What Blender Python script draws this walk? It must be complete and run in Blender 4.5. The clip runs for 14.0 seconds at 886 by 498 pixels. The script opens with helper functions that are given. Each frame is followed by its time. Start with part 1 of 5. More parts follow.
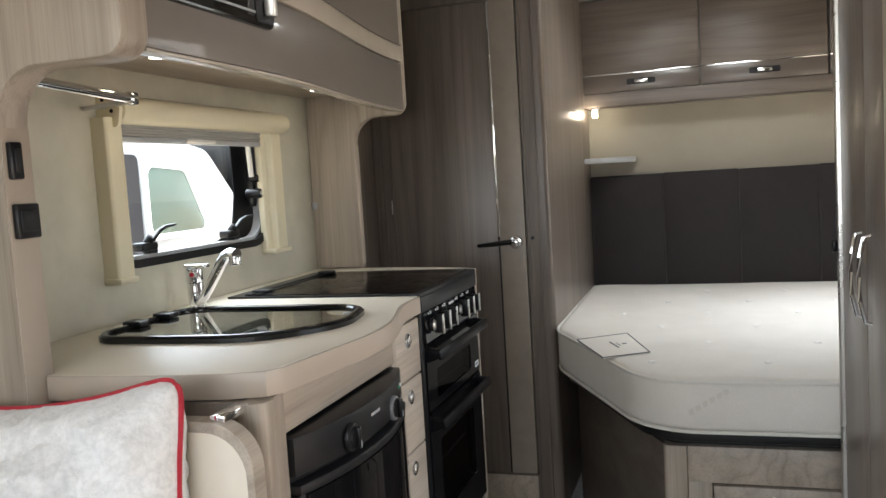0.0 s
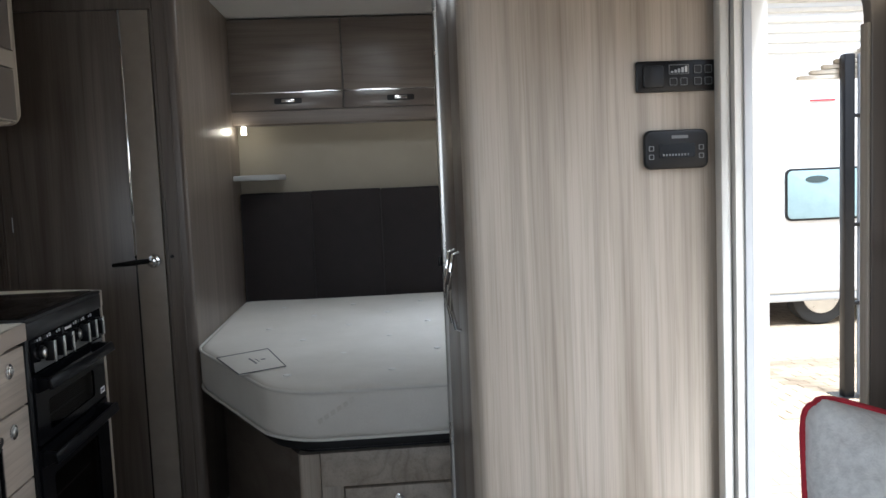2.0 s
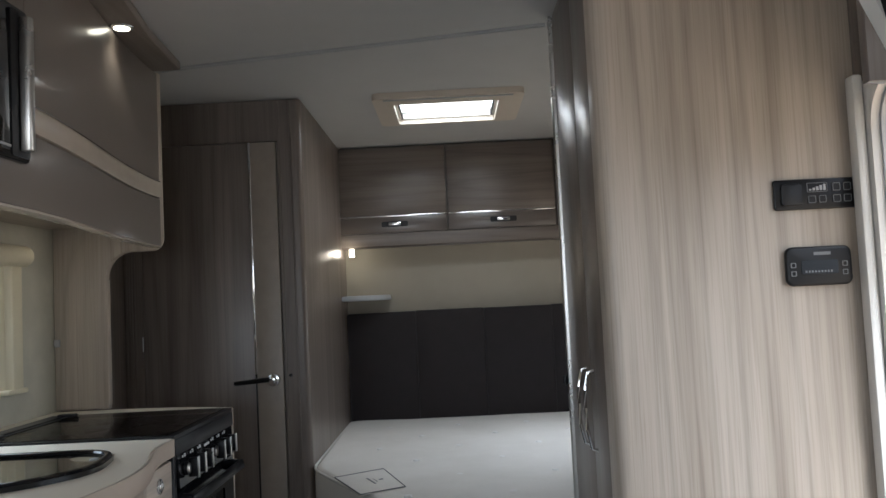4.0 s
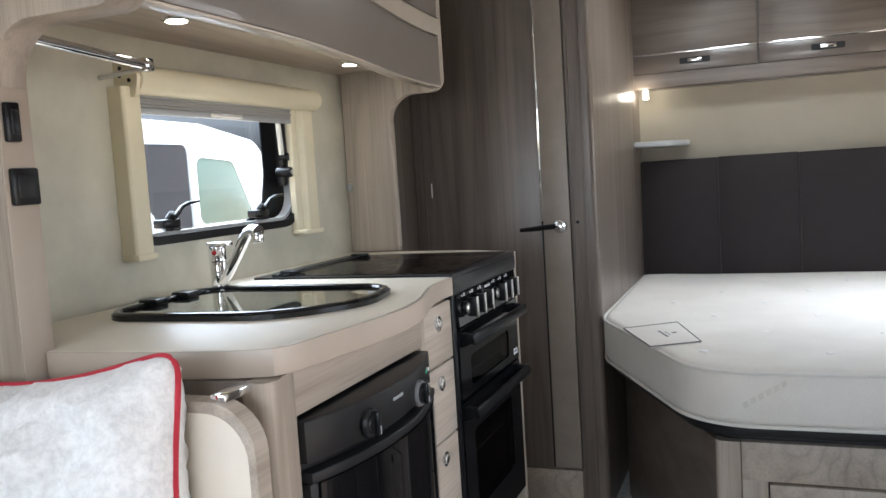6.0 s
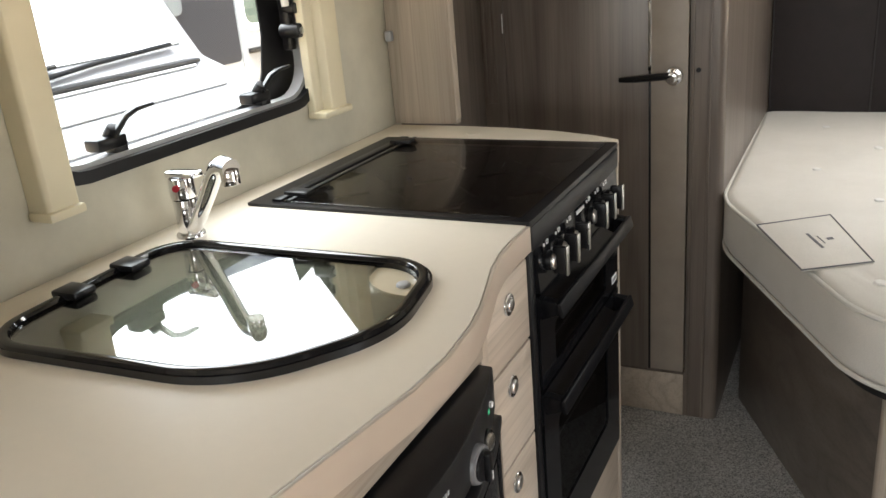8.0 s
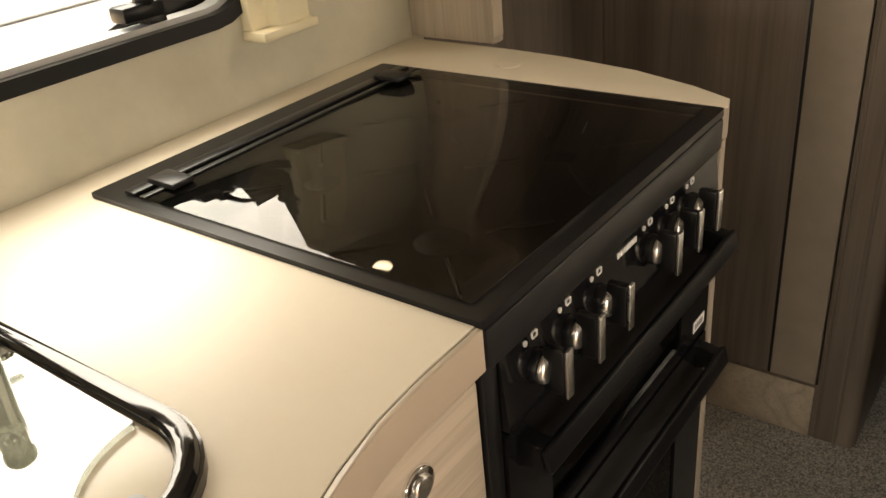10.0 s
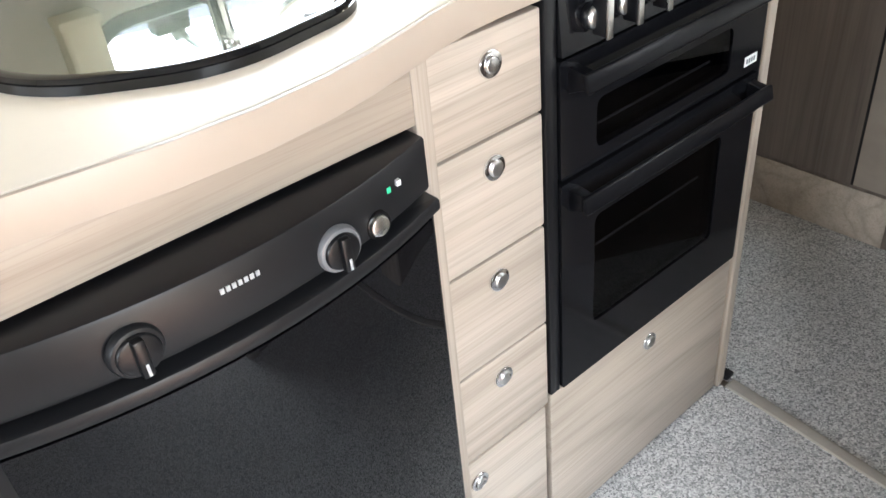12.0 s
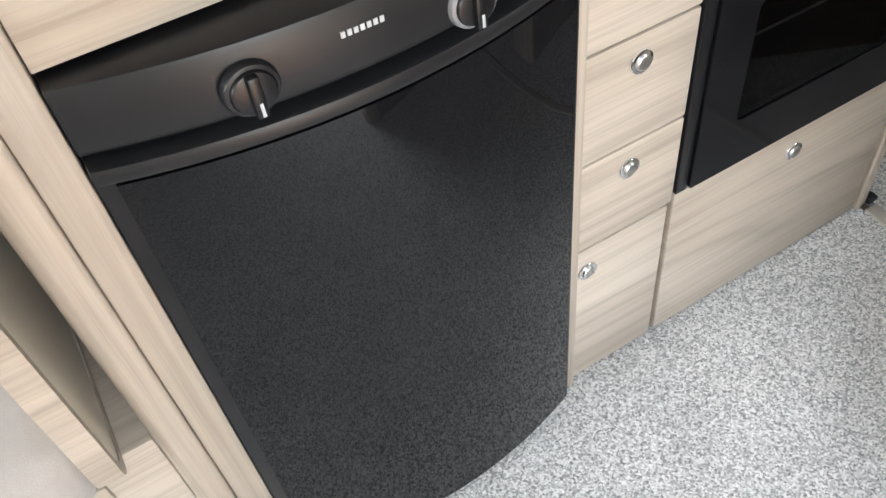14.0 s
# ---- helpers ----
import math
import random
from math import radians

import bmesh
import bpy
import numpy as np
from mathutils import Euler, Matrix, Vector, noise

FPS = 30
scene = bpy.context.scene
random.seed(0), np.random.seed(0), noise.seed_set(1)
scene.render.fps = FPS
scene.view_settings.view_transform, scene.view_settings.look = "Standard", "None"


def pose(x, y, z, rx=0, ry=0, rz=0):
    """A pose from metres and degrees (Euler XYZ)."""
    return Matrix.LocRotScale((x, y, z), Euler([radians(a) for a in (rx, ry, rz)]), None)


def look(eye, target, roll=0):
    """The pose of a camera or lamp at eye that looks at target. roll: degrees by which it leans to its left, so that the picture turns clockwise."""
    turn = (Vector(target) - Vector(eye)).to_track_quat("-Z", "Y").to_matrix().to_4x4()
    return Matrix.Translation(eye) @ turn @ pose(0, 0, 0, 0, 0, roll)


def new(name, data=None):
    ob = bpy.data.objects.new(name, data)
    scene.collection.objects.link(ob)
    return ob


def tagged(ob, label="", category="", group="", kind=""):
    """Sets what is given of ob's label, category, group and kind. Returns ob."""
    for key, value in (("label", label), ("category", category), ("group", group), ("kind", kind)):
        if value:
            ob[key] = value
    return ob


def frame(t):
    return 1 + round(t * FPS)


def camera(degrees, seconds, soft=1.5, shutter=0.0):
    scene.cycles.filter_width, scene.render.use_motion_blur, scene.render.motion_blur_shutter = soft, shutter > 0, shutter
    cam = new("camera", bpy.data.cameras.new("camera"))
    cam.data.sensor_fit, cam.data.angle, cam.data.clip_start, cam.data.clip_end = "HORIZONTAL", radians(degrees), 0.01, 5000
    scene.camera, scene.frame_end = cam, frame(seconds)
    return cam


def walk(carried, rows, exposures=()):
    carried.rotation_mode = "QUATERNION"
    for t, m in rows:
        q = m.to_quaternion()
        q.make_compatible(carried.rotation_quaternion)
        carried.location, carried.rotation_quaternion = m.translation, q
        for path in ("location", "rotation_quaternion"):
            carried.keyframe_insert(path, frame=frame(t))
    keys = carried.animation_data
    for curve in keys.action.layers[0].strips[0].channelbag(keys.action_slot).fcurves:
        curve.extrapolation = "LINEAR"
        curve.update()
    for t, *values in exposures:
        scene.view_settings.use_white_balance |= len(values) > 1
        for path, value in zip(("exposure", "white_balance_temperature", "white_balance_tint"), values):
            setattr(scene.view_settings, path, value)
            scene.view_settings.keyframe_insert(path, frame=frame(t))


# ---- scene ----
cam = camera(56.1, 14.0)
PATH = [
    (0, (0.259, 0.473, 1.211), (-0.35, 2.371, 1.041), -3.5),
    (0.5, (0.32, 0.42, 1.183), (-0.051, 2.378, 1.007), -3.4),
    (1, (0.349, 0.417, 1.164), (0.128, 2.397, 0.981), -3.1),
    (1.5, (0.373, 0.453, 1.191), (0.323, 2.443, 0.998), -2.8),
    (2, (0.386, 0.435, 1.22), (0.534, 2.421, 1.044), -2.4),
    (2.5, (0.372, 0.431, 1.242), (0.602, 2.417, 1.209), -2.3),
    (3, (0.363, 0.435, 1.241), (0.609, 2.418, 1.323), -2.3),
    (3.5, (0.311, 0.425, 1.222), (0.556, 2.407, 1.331), -2.2),
    (4, (0.259, 0.402, 1.223), (0.238, 2.399, 1.343), -2.8),
    (4.2, (0.243, 0.395, 1.225), (0.063, 2.382, 1.353), -3.2),
    (6.3, (0.262, 0.694, 1.16), (-0.48, 2.535, 0.916), -3.6),
    (6.5, (0.224, 0.79, 1.164), (-0.519, 2.625, 0.879), -3.5),
    (7, (0.17, 0.947, 1.258), (-0.566, 2.77, 0.892), -3.9),
    (7.5, (0.112, 1.068, 1.315), (-0.626, 2.843, 0.766), -4.2),
    (7.7, (0.08, 1.105, 1.325), (-0.704, 2.84, 0.715), -4.5),
    (9.8, (-0.068, 1.795, 1.305), (-1.19, 3.153, 0.359), -6.0),
    (10, (-0.063, 1.812, 1.286), (-1.181, 3.162, 0.323), -6.1),
    (10.2, (-0.039, 1.806, 1.261), (-1.146, 3.148, 0.274), -5.9),
    (10.5, (0.031, 1.782, 1.252), (-1.058, 3.07, 0.177), -5.2),
    (11, (0.141, 1.712, 1.238), (-0.961, 2.921, 0.088), -5.2),
    (11.5, (0.213, 1.63, 1.226), (-0.951, 2.758, 0.055), -5.6),
    (12, (0.236, 1.566, 1.211), (-1.056, 2.572, 0.062), -6.2),
    (12.5, (0.239, 1.539, 1.176), (-1.162, 2.329, -0.012), -6.7),
    (13, (0.25, 1.552, 1.144), (-1.069, 2.197, -0.214), -7.3),
    (13.5, (0.244, 1.56, 1.121), (-0.965, 2.149, -0.359), -7.2),
    (14, (0.208, 1.576, 1.168), (-0.993, 2.131, -0.333), -8.3),
]
EXPOSURES = [(0.0, 1.4, 5950, 7), (1.5, 1.0, 5500, 6), (2.2, 0.2, 5450, 6), (3.5, 0.02, 5500, 8), (3.9, 0.32, 5500, 7), (4.2, 0.75, 5500, 7), (6.4, 1.6, 5600, 8), (7.7, 1.65, 6000, 8), (9.9, 1.5, 8500, 11), (10.4, 1.85, 7700, 12), (11.0, 2.42, 6500, 10), (12.0, 2.68, 5750, 7), (13.0, 2.78, 5650, 5), (14.0, 2.65, 5900, 6)]
walk(cam, [(t, look(eye, target, roll)) for t, eye, target, roll in PATH], EXPOSURES)


# ---- world, sun, daylight ----
world = bpy.data.worlds.new("sky")
scene.world = world
world.use_nodes = True
wn = world.node_tree
sky = wn.nodes.new("ShaderNodeTexSky")
sky.sky_type = "NISHITA"
sky.sun_disc = False
sky.sun_elevation, sky.sun_rotation = radians(67), radians(159)
sky.air_density, sky.dust_density, sky.ozone_density = 0.45, 10.0, 0.2
haze = wn.nodes.new("ShaderNodeHueSaturation")
haze.inputs["Saturation"].default_value, haze.inputs["Value"].default_value = 0.4, 1.6
wn.links.new(sky.outputs[0], haze.inputs["Color"])
wn.links.new(haze.outputs[0], wn.nodes["Background"].inputs[0])
wn.nodes["Background"].inputs[1].default_value = 0.15

sun = new("sun", bpy.data.lights.new("sun", "SUN"))
sun.data.energy, sun.data.angle, sun.data.color = 4.5, radians(8), (1.0, 0.97, 0.92)
sun.matrix_world = look((1.0, -2.6, 6.6), (0, 0, 0))


def area(name, eye, target, w, h, watts, color=(1, 1, 1)):
    """Daylight at an opening; the lounge ceiling lamp is added fill without one."""
    ob = new(name, bpy.data.lights.new(name, "AREA"))
    ob.data.shape, ob.data.size, ob.data.size_y = "RECTANGLE", w, h
    ob.data.energy, ob.data.color = watts, color
    ob.matrix_world = look(eye, target)
    return ob


front_day = area("front_window_light", (0.08, -1.38, 1.25), (0.08, 2.5, 0.3), 1.5, 0.65, 2.4, (1.0, 0.985, 0.965))
# Fill lamp added under the closed ceiling; no rooflight stands here.
area("lounge_ceiling_fill", (0.08, -0.2, 1.94), (0.08, -0.2, 0), 0.6, 0.6, 2.4, (1.0, 0.985, 0.965))
kitchen_day = area("kitchen_window_light", (-0.97, 2.20, 1.25), (-0.15, 1.95, 0.3), 0.55, 0.26, 0.8, (0.97, 0.99, 1.0))
# Fill at an added, unseen lounge window, to brighten the wardrobe panel.
lounge_fill = area("lounge_side_fill", (-0.99, 0.1, 1.18), (0.85, 1.6, 0.9), 1.0, 0.45, 1.4, (0.98, 0.99, 1.0))
entry_day = area("entry_light", (1.16, 1.60, 0.95), (-0.2, 2.15, 0.1), 0.4, 1.2, 1.7, (0.98, 0.99, 1.0))
bed_day = area("bed_window_light", (1.15, 3.5, 1.22), (0.3, 3.3, 0.55), 0.9, 0.42, 0.85, (0.99, 0.99, 1.0))
area("bed_rooflight_light", (0.265, 3.57, 1.985), (0.265, 3.57, 0), 0.36, 0.3, 2.0, (1.0, 0.98, 0.94))
bed_day.data.spread = radians(85)
entry_day.data.spread = radians(115)
front_day.data.spread = radians(85)
kitchen_day.data.spread = radians(105)
lounge_fill.data.spread = radians(95)


# ---- mesh helpers ----
ORIGIN = {}


def thing(name, at, label, category, group="", kind=""):
    ob = new(name)
    ob.location = at
    ob.empty_display_size = 0.05
    ORIGIN[ob.name] = Vector(at)
    return tagged(ob, label, category, group, kind)


def finish(bm, name, material, angle=35):
    bmesh.ops.recalc_face_normals(bm, faces=bm.faces)
    me = bpy.data.meshes.new(name)
    bm.to_mesh(me)
    bm.free()
    me.materials.append(material)
    me.polygons.foreach_set("use_smooth", [True] * len(me.polygons))
    me.set_sharp_from_angle(angle=radians(angle))
    return me


def part(name, bm, material, parent, label="", angle=35):
    """Links a bmesh in world coordinates as one mesh object under a thing or a part."""
    at = ORIGIN[parent.name]
    bmesh.ops.translate(bm, vec=-at, verts=bm.verts)
    ob = new(name, finish(bm, name, material, angle))
    ob.parent = parent
    ORIGIN[ob.name] = at
    return tagged(ob, label)


def solo(name, bm, material, label, category, group="", kind="", angle=35):
    """A thing of one mesh, or a piece of the setting."""
    ob = new(name, finish(bm, name, material, angle))
    ORIGIN[ob.name] = Vector((0, 0, 0))
    return tagged(ob, label, category, group, kind)


def B():
    return bmesh.new()


def bevel_sharp(bm, geom_edges, r, seg=2):
    edges = [e for e in geom_edges if len(e.link_faces) == 2 and e.calc_face_angle(0) > 0.6]
    if r > 0 and edges:
        bmesh.ops.bevel(bm, geom=edges, offset=r, segments=seg, profile=0.5, affect="EDGES", clamp_overlap=True)


def box(bm, x0, x1, y0, y1, z0, z1, r=0.0, seg=2):
    m = Matrix.Translation(((x0 + x1) / 2, (y0 + y1) / 2, (z0 + z1) / 2)) @ Matrix.Diagonal((abs(x1 - x0), abs(y1 - y0), abs(z1 - z0), 1))
    out = bmesh.ops.create_cube(bm, size=1, matrix=m)
    bevel_sharp(bm, {e for v in out["verts"] for e in v.link_edges}, r, seg)
    return bm


def prism(bm, pts, axis, a, b, r=0.0, seg=2):
    """A polygon, pushed along an axis from a to b: (x, y) for z, (x, z) for y, (y, z) for x."""
    def at(p, d):
        return {"z": (p[0], p[1], d), "y": (p[0], d, p[1]), "x": (d, p[0], p[1])}[axis]
    lo, hi = [bm.verts.new(at(p, a)) for p in pts], [bm.verts.new(at(p, b)) for p in pts]
    faces = [bm.faces.new(lo), bm.faces.new(hi)]
    n = len(pts)
    faces += [bm.faces.new((lo[i], lo[(i + 1) % n], hi[(i + 1) % n], hi[i])) for i in range(n)]
    bmesh.ops.recalc_face_normals(bm, faces=faces)
    if r > 0:
        rim = set(faces[0].edges) | set(faces[1].edges)
        bevel_sharp(bm, rim, r, seg)
    return bm


def rounded(corners, n=6):
    """A polygon from corners (x, y, radius)."""
    out = []
    k = len(corners)
    for i, (x, y, r) in enumerate(corners):
        p, a, b = Vector((x, y)), Vector(corners[i - 1][:2]), Vector(corners[(i + 1) % k][:2])
        if r <= 0:
            out.append((x, y))
            continue
        u, v = (a - p).normalized(), (b - p).normalized()
        half = u.angle(v) / 2
        cut = min(r / math.tan(half), 0.49 * (a - p).length, 0.49 * (b - p).length)
        rr = cut * math.tan(half)
        c = p + (u + v).normalized() * (rr / math.sin(half))
        s, e = p + u * cut - c, p + v * cut - c
        turn = s.angle_signed(e)
        for j in range(n + 1):
            t = -turn * j / n
            out.append((c.x + s.x * math.cos(t) - s.y * math.sin(t), c.y + s.x * math.sin(t) + s.y * math.cos(t)))
    return out


def rrect(a0, a1, b0, b1, r, n=6):
    return rounded([(a0, b0, r), (a1, b0, r), (a1, b1, r), (a0, b1, r)], n)


def ring(bm, outer, inner, axis, a, b):
    """A frame between two outlines of equally many points, with depth."""
    def at(p, d):
        return {"z": (p[0], p[1], d), "y": (p[0], d, p[1]), "x": (d, p[0], p[1])}[axis]
    rows = [[bm.verts.new(at(p, d)) for p in pts] for pts, d in ((outer, a), (outer, b), (inner, b), (inner, a))]
    n = len(outer)
    for k in range(4):
        for i in range(n):
            bm.faces.new((rows[k][i], rows[k][(i + 1) % n], rows[(k + 1) % 4][(i + 1) % n], rows[(k + 1) % 4][i]))
    return bm


def rod(bm, p0, p1, r0, r1=None, seg=16, r=0.0):
    p0, p1 = Vector(p0), Vector(p1)
    m = Matrix.Translation((p0 + p1) / 2) @ (p1 - p0).to_track_quat("Z", "Y").to_matrix().to_4x4()
    out = bmesh.ops.create_cone(bm, cap_ends=True, segments=seg, radius1=r0, radius2=r0 if r1 is None else r1, depth=(p1 - p0).length, matrix=m)
    if r > 0:
        bevel_sharp(bm, {e for v in out["verts"] for e in v.link_edges if any(len(f.verts) > 4 for f in e.link_faces)}, r, 2)
    return bm


def tube(bm, points, radius, seg=10, flat=1.0):
    """A rod along a smooth row of points; radius may be a list."""
    pts = [Vector(p) for p in points]
    rad = radius if isinstance(radius, (list, tuple)) else [radius] * len(pts)
    rows = []
    up = Vector((0, 0, 1))
    for i, p in enumerate(pts):
        d = (pts[min(i + 1, len(pts) - 1)] - pts[max(i - 1, 0)]).normalized()
        s = d.cross(up)
        s = s.normalized() if s.length > 0.05 else Vector((1, 0, 0))
        u = s.cross(d).normalized()
        rows.append([bm.verts.new(p + (s * math.cos(a) + u * math.sin(a) * flat) * rad[i]) for a in [2 * math.pi * j / seg for j in range(seg)]])
    for a, b in zip(rows, rows[1:]):
        for j in range(seg):
            bm.faces.new((a[j], a[(j + 1) % seg], b[(j + 1) % seg], b[j]))
    bm.faces.new(rows[0][::-1])
    bm.faces.new(rows[-1])
    return bm


def arc(c, r, a0, a1, n=8):
    return [(c[0] + r * math.cos(radians(a0 + (a1 - a0) * i / n)), c[1] + r * math.sin(radians(a0 + (a1 - a0) * i / n))) for i in range(n + 1)]


# ---- materials ----
def nodes(name):
    m = bpy.data.materials.new(name)
    m.use_nodes = True
    t = m.node_tree
    return m, t, t.nodes["Principled BSDF"]


def add(t, kind, **values):
    n = t.nodes.new("ShaderNode" + kind)
    for key, value in values.items():
        n.inputs[key].default_value = value
    return n


def ramp(t, source, stops):
    n = t.nodes.new("ShaderNodeValToRGB")
    els = n.color_ramp.elements
    while len(els) < len(stops):
        els.new(0.5)
    for e, (p, c) in zip(els, stops):
        e.position, e.color = p, (*c, 1)
    t.links.new(source, n.inputs[0])
    return n


def coords(t, scale, shuffle=False):
    tc, mp = add(t, "TexCoord"), add(t, "Mapping", Scale=scale)
    t.links.new(tc.outputs["Object"], mp.inputs[0])
    if shuffle:
        info = add(t, "ObjectInfo")
        mul = t.nodes.new("ShaderNodeMath")
        mul.operation = "MULTIPLY"
        mul.inputs[1].default_value = 7.0
        t.links.new(info.outputs["Random"], mul.inputs[0])
        t.links.new(mul.outputs[0], mp.inputs["Location"])
    return mp.outputs[0]


def noise_tex(t, vec, scale, detail=4.0, rough=0.55, dist=0.0):
    n = add(t, "TexNoise", Scale=scale, Detail=detail, Roughness=rough, Distortion=dist)
    t.links.new(vec, n.inputs["Vector"])
    return n.outputs["Fac"]


def bump(t, bsdf, height, strength, distance=0.002):
    n = add(t, "Bump", Strength=strength, Distance=distance)
    t.links.new(height, n.inputs["Height"])
    t.links.new(n.outputs[0], bsdf.inputs["Normal"])


def mixc(t, a, b, fac, mode="MIX"):
    n = t.nodes.new("ShaderNodeMix")
    n.data_type, n.blend_type = "RGBA", mode
    for sock, v in ((0, fac), (6, a), (7, b)):
        if hasattr(v, "is_linked"):
            t.links.new(v, n.inputs[sock])
        else:
            n.inputs[sock].default_value = v if sock == 0 else (*v, 1)
    return n.outputs[2]


def wood(name, dark, mid, light, grain="z", rough=0.42, figure=1.0, coat=0.0):
    """Printed ash foil: wide drifting bands, contour figure and fine dark pores along the grain."""
    m, t, b = nodes(name)
    k = "xyz".index(grain)

    def sc(across, along):
        v = [across] * 3
        v[k] = along
        return tuple(v)
    wide = noise_tex(t, coords(t, sc(5.5, 0.35), True), 1.6, 3, 0.5, 0.6)
    fine = noise_tex(t, coords(t, sc(55, 0.8), True), 2.2, 4, 0.65, 0.5)
    pores = noise_tex(t, coords(t, sc(220, 4.0), True), 1.6, 2, 0.6)
    base = ramp(t, wide, [(0.30, dark), (0.5, mid), (0.68, light)]).outputs[0]
    swell = noise_tex(t, coords(t, sc(2.6, 0.13), True), 1.5, 2, 0.5, 0.3 * figure)
    many, fold = t.nodes.new("ShaderNodeMath"), t.nodes.new("ShaderNodeMath")
    many.operation, fold.operation = "MULTIPLY", "PINGPONG"
    many.inputs[1].default_value, fold.inputs[1].default_value = 13.0, 0.5
    t.links.new(swell, many.inputs[0])
    t.links.new(many.outputs[0], fold.inputs[0])
    lines = ramp(t, fold.outputs[0], [(0.0, (0.70, 0.685, 0.66)), (0.16, (0.92, 0.915, 0.91)), (0.45, (1.03, 1.03, 1.03))]).outputs[0]
    streak = ramp(t, fine, [(0.32, (0.74, 0.72, 0.70)), (0.52, (1, 1, 1)), (0.72, (1.08, 1.08, 1.08))]).outputs[0]
    pore = ramp(t, pores, [(0.36, (0.76, 0.74, 0.72)), (0.47, (1, 1, 1))]).outputs[0]
    col = mixc(t, base, lines, 0.6, "MULTIPLY")
    col = mixc(t, col, streak, 0.6, "MULTIPLY")
    col = mixc(t, col, pore, 0.4, "MULTIPLY")
    t.links.new(col, b.inputs["Base Color"])
    b.inputs["Roughness"].default_value = rough
    b.inputs["Coat Weight"].default_value = coat
    b.inputs["Coat Roughness"].default_value = 0.25
    bump(t, b, pores, 0.12, 0.0006)
    return m


def plain(name, color, rough=0.5, metal=0.0, vary=0.06, scale=9.0, grain=0.0, coat=0.0, fine=400.0, patch=0.15):
    """A painted, moulded or metal surface with faint blotches and a fine relief."""
    m, t, b = nodes(name)
    n = noise_tex(t, coords(t, (1, 1, 1)), scale, 5, 0.6)
    lo, hi = [max(0, c * (1 - vary)) for c in color], [min(1, c * (1 + vary)) for c in color]
    t.links.new(ramp(t, n, [(0.3, lo), (0.7, hi)]).outputs[0], b.inputs["Base Color"])
    b.inputs["Metallic"].default_value = metal
    r = t.nodes.new("ShaderNodeMapRange")
    r.inputs["To Min"].default_value, r.inputs["To Max"].default_value = rough * (1 - patch), min(1, rough * (1 + patch))
    t.links.new(n, r.inputs[0])
    t.links.new(r.outputs[0], b.inputs["Roughness"])
    b.inputs["Coat Weight"].default_value = coat
    if grain:
        bump(t, b, noise_tex(t, coords(t, (1, 1, 1)), fine, 3, 0.6), grain, 0.001)
    return m


def cloth(name, c1, c2, weave=900.0, soft=4.0, strength=0.4, sheen=0.3):
    m, t, b = nodes(name)
    v = coords(t, (1, 1, 1))
    big, small = noise_tex(t, v, soft, 4, 0.6), noise_tex(t, v, weave, 2, 0.6)
    col = mixc(t, ramp(t, big, [(0.3, c1), (0.7, c2)]).outputs[0], ramp(t, small, [(0.35, (0.8, 0.8, 0.8)), (0.6, (1, 1, 1))]).outputs[0], 0.6, "MULTIPLY")
    t.links.new(col, b.inputs["Base Color"])
    b.inputs["Roughness"].default_value = 0.9
    b.inputs["Sheen Weight"].default_value = sheen
    bump(t, b, small, strength, 0.0015)
    return m


def glass(name, tint, face_on, grazing, rough=0.02):
    """A tinted pane: what lies behind shows through its tint, with a clear reflection that grows towards grazing views."""
    m, t, b = nodes(name)
    t.nodes.remove(b)
    tr, gl, mx, lw = add(t, "BsdfTransparent", Color=(*tint, 1)), add(t, "BsdfGlossy", Color=(1, 1, 1, 1), Roughness=rough), add(t, "MixShader"), add(t, "LayerWeight", Blend=0.5)
    pw, ma = t.nodes.new("ShaderNodeMath"), t.nodes.new("ShaderNodeMath")
    pw.operation, ma.operation = "POWER", "MULTIPLY_ADD"
    pw.inputs[1].default_value = 3.5
    ma.inputs[1].default_value, ma.inputs[2].default_value = grazing, face_on
    t.links.new(lw.outputs["Facing"], pw.inputs[0])
    t.links.new(pw.outputs[0], ma.inputs[0])
    t.links.new(ma.outputs[0], mx.inputs[0])
    t.links.new(tr.outputs[0], mx.inputs[1])
    t.links.new(gl.outputs[0], mx.inputs[2])
    t.links.new(mx.outputs[0], t.nodes["Material Output"].inputs[0])
    return m


def glow(name, color, strength):
    m, t, b = nodes(name)
    b.inputs["Base Color"].default_value = (*color, 1)
    b.inputs["Emission Color"].default_value = (*color, 1)
    b.inputs["Emission Strength"].default_value = strength
    return m


ASH = ((0.365, 0.31, 0.25), (0.45, 0.388, 0.317), (0.53, 0.467, 0.39))
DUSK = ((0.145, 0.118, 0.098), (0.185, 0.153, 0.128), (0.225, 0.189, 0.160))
ash_v, ash_h = wood("pale_ash_upright", *ASH, "z"), wood("pale_ash_level", *ASH, "y")
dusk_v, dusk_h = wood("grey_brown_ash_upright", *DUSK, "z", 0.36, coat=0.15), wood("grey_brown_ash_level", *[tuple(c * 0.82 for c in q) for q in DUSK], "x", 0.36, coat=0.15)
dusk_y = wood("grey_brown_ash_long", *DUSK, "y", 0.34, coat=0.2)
edge_foil = plain("pale_taupe_edging", (0.43, 0.365, 0.295), 0.36, vary=0.05, scale=5, grain=0.05)
seam_hide = plain("stitched_leatherette", (0.030, 0.025, 0.024), 0.6, vary=0.08)
grey_wood = plain("grey_laminate", (0.33, 0.285, 0.24), 0.4, vary=0.08, scale=14, grain=0.08)
taupe_gloss = plain("taupe_gloss_foil", (0.195, 0.167, 0.146), 0.36, vary=0.03, coat=0.4)
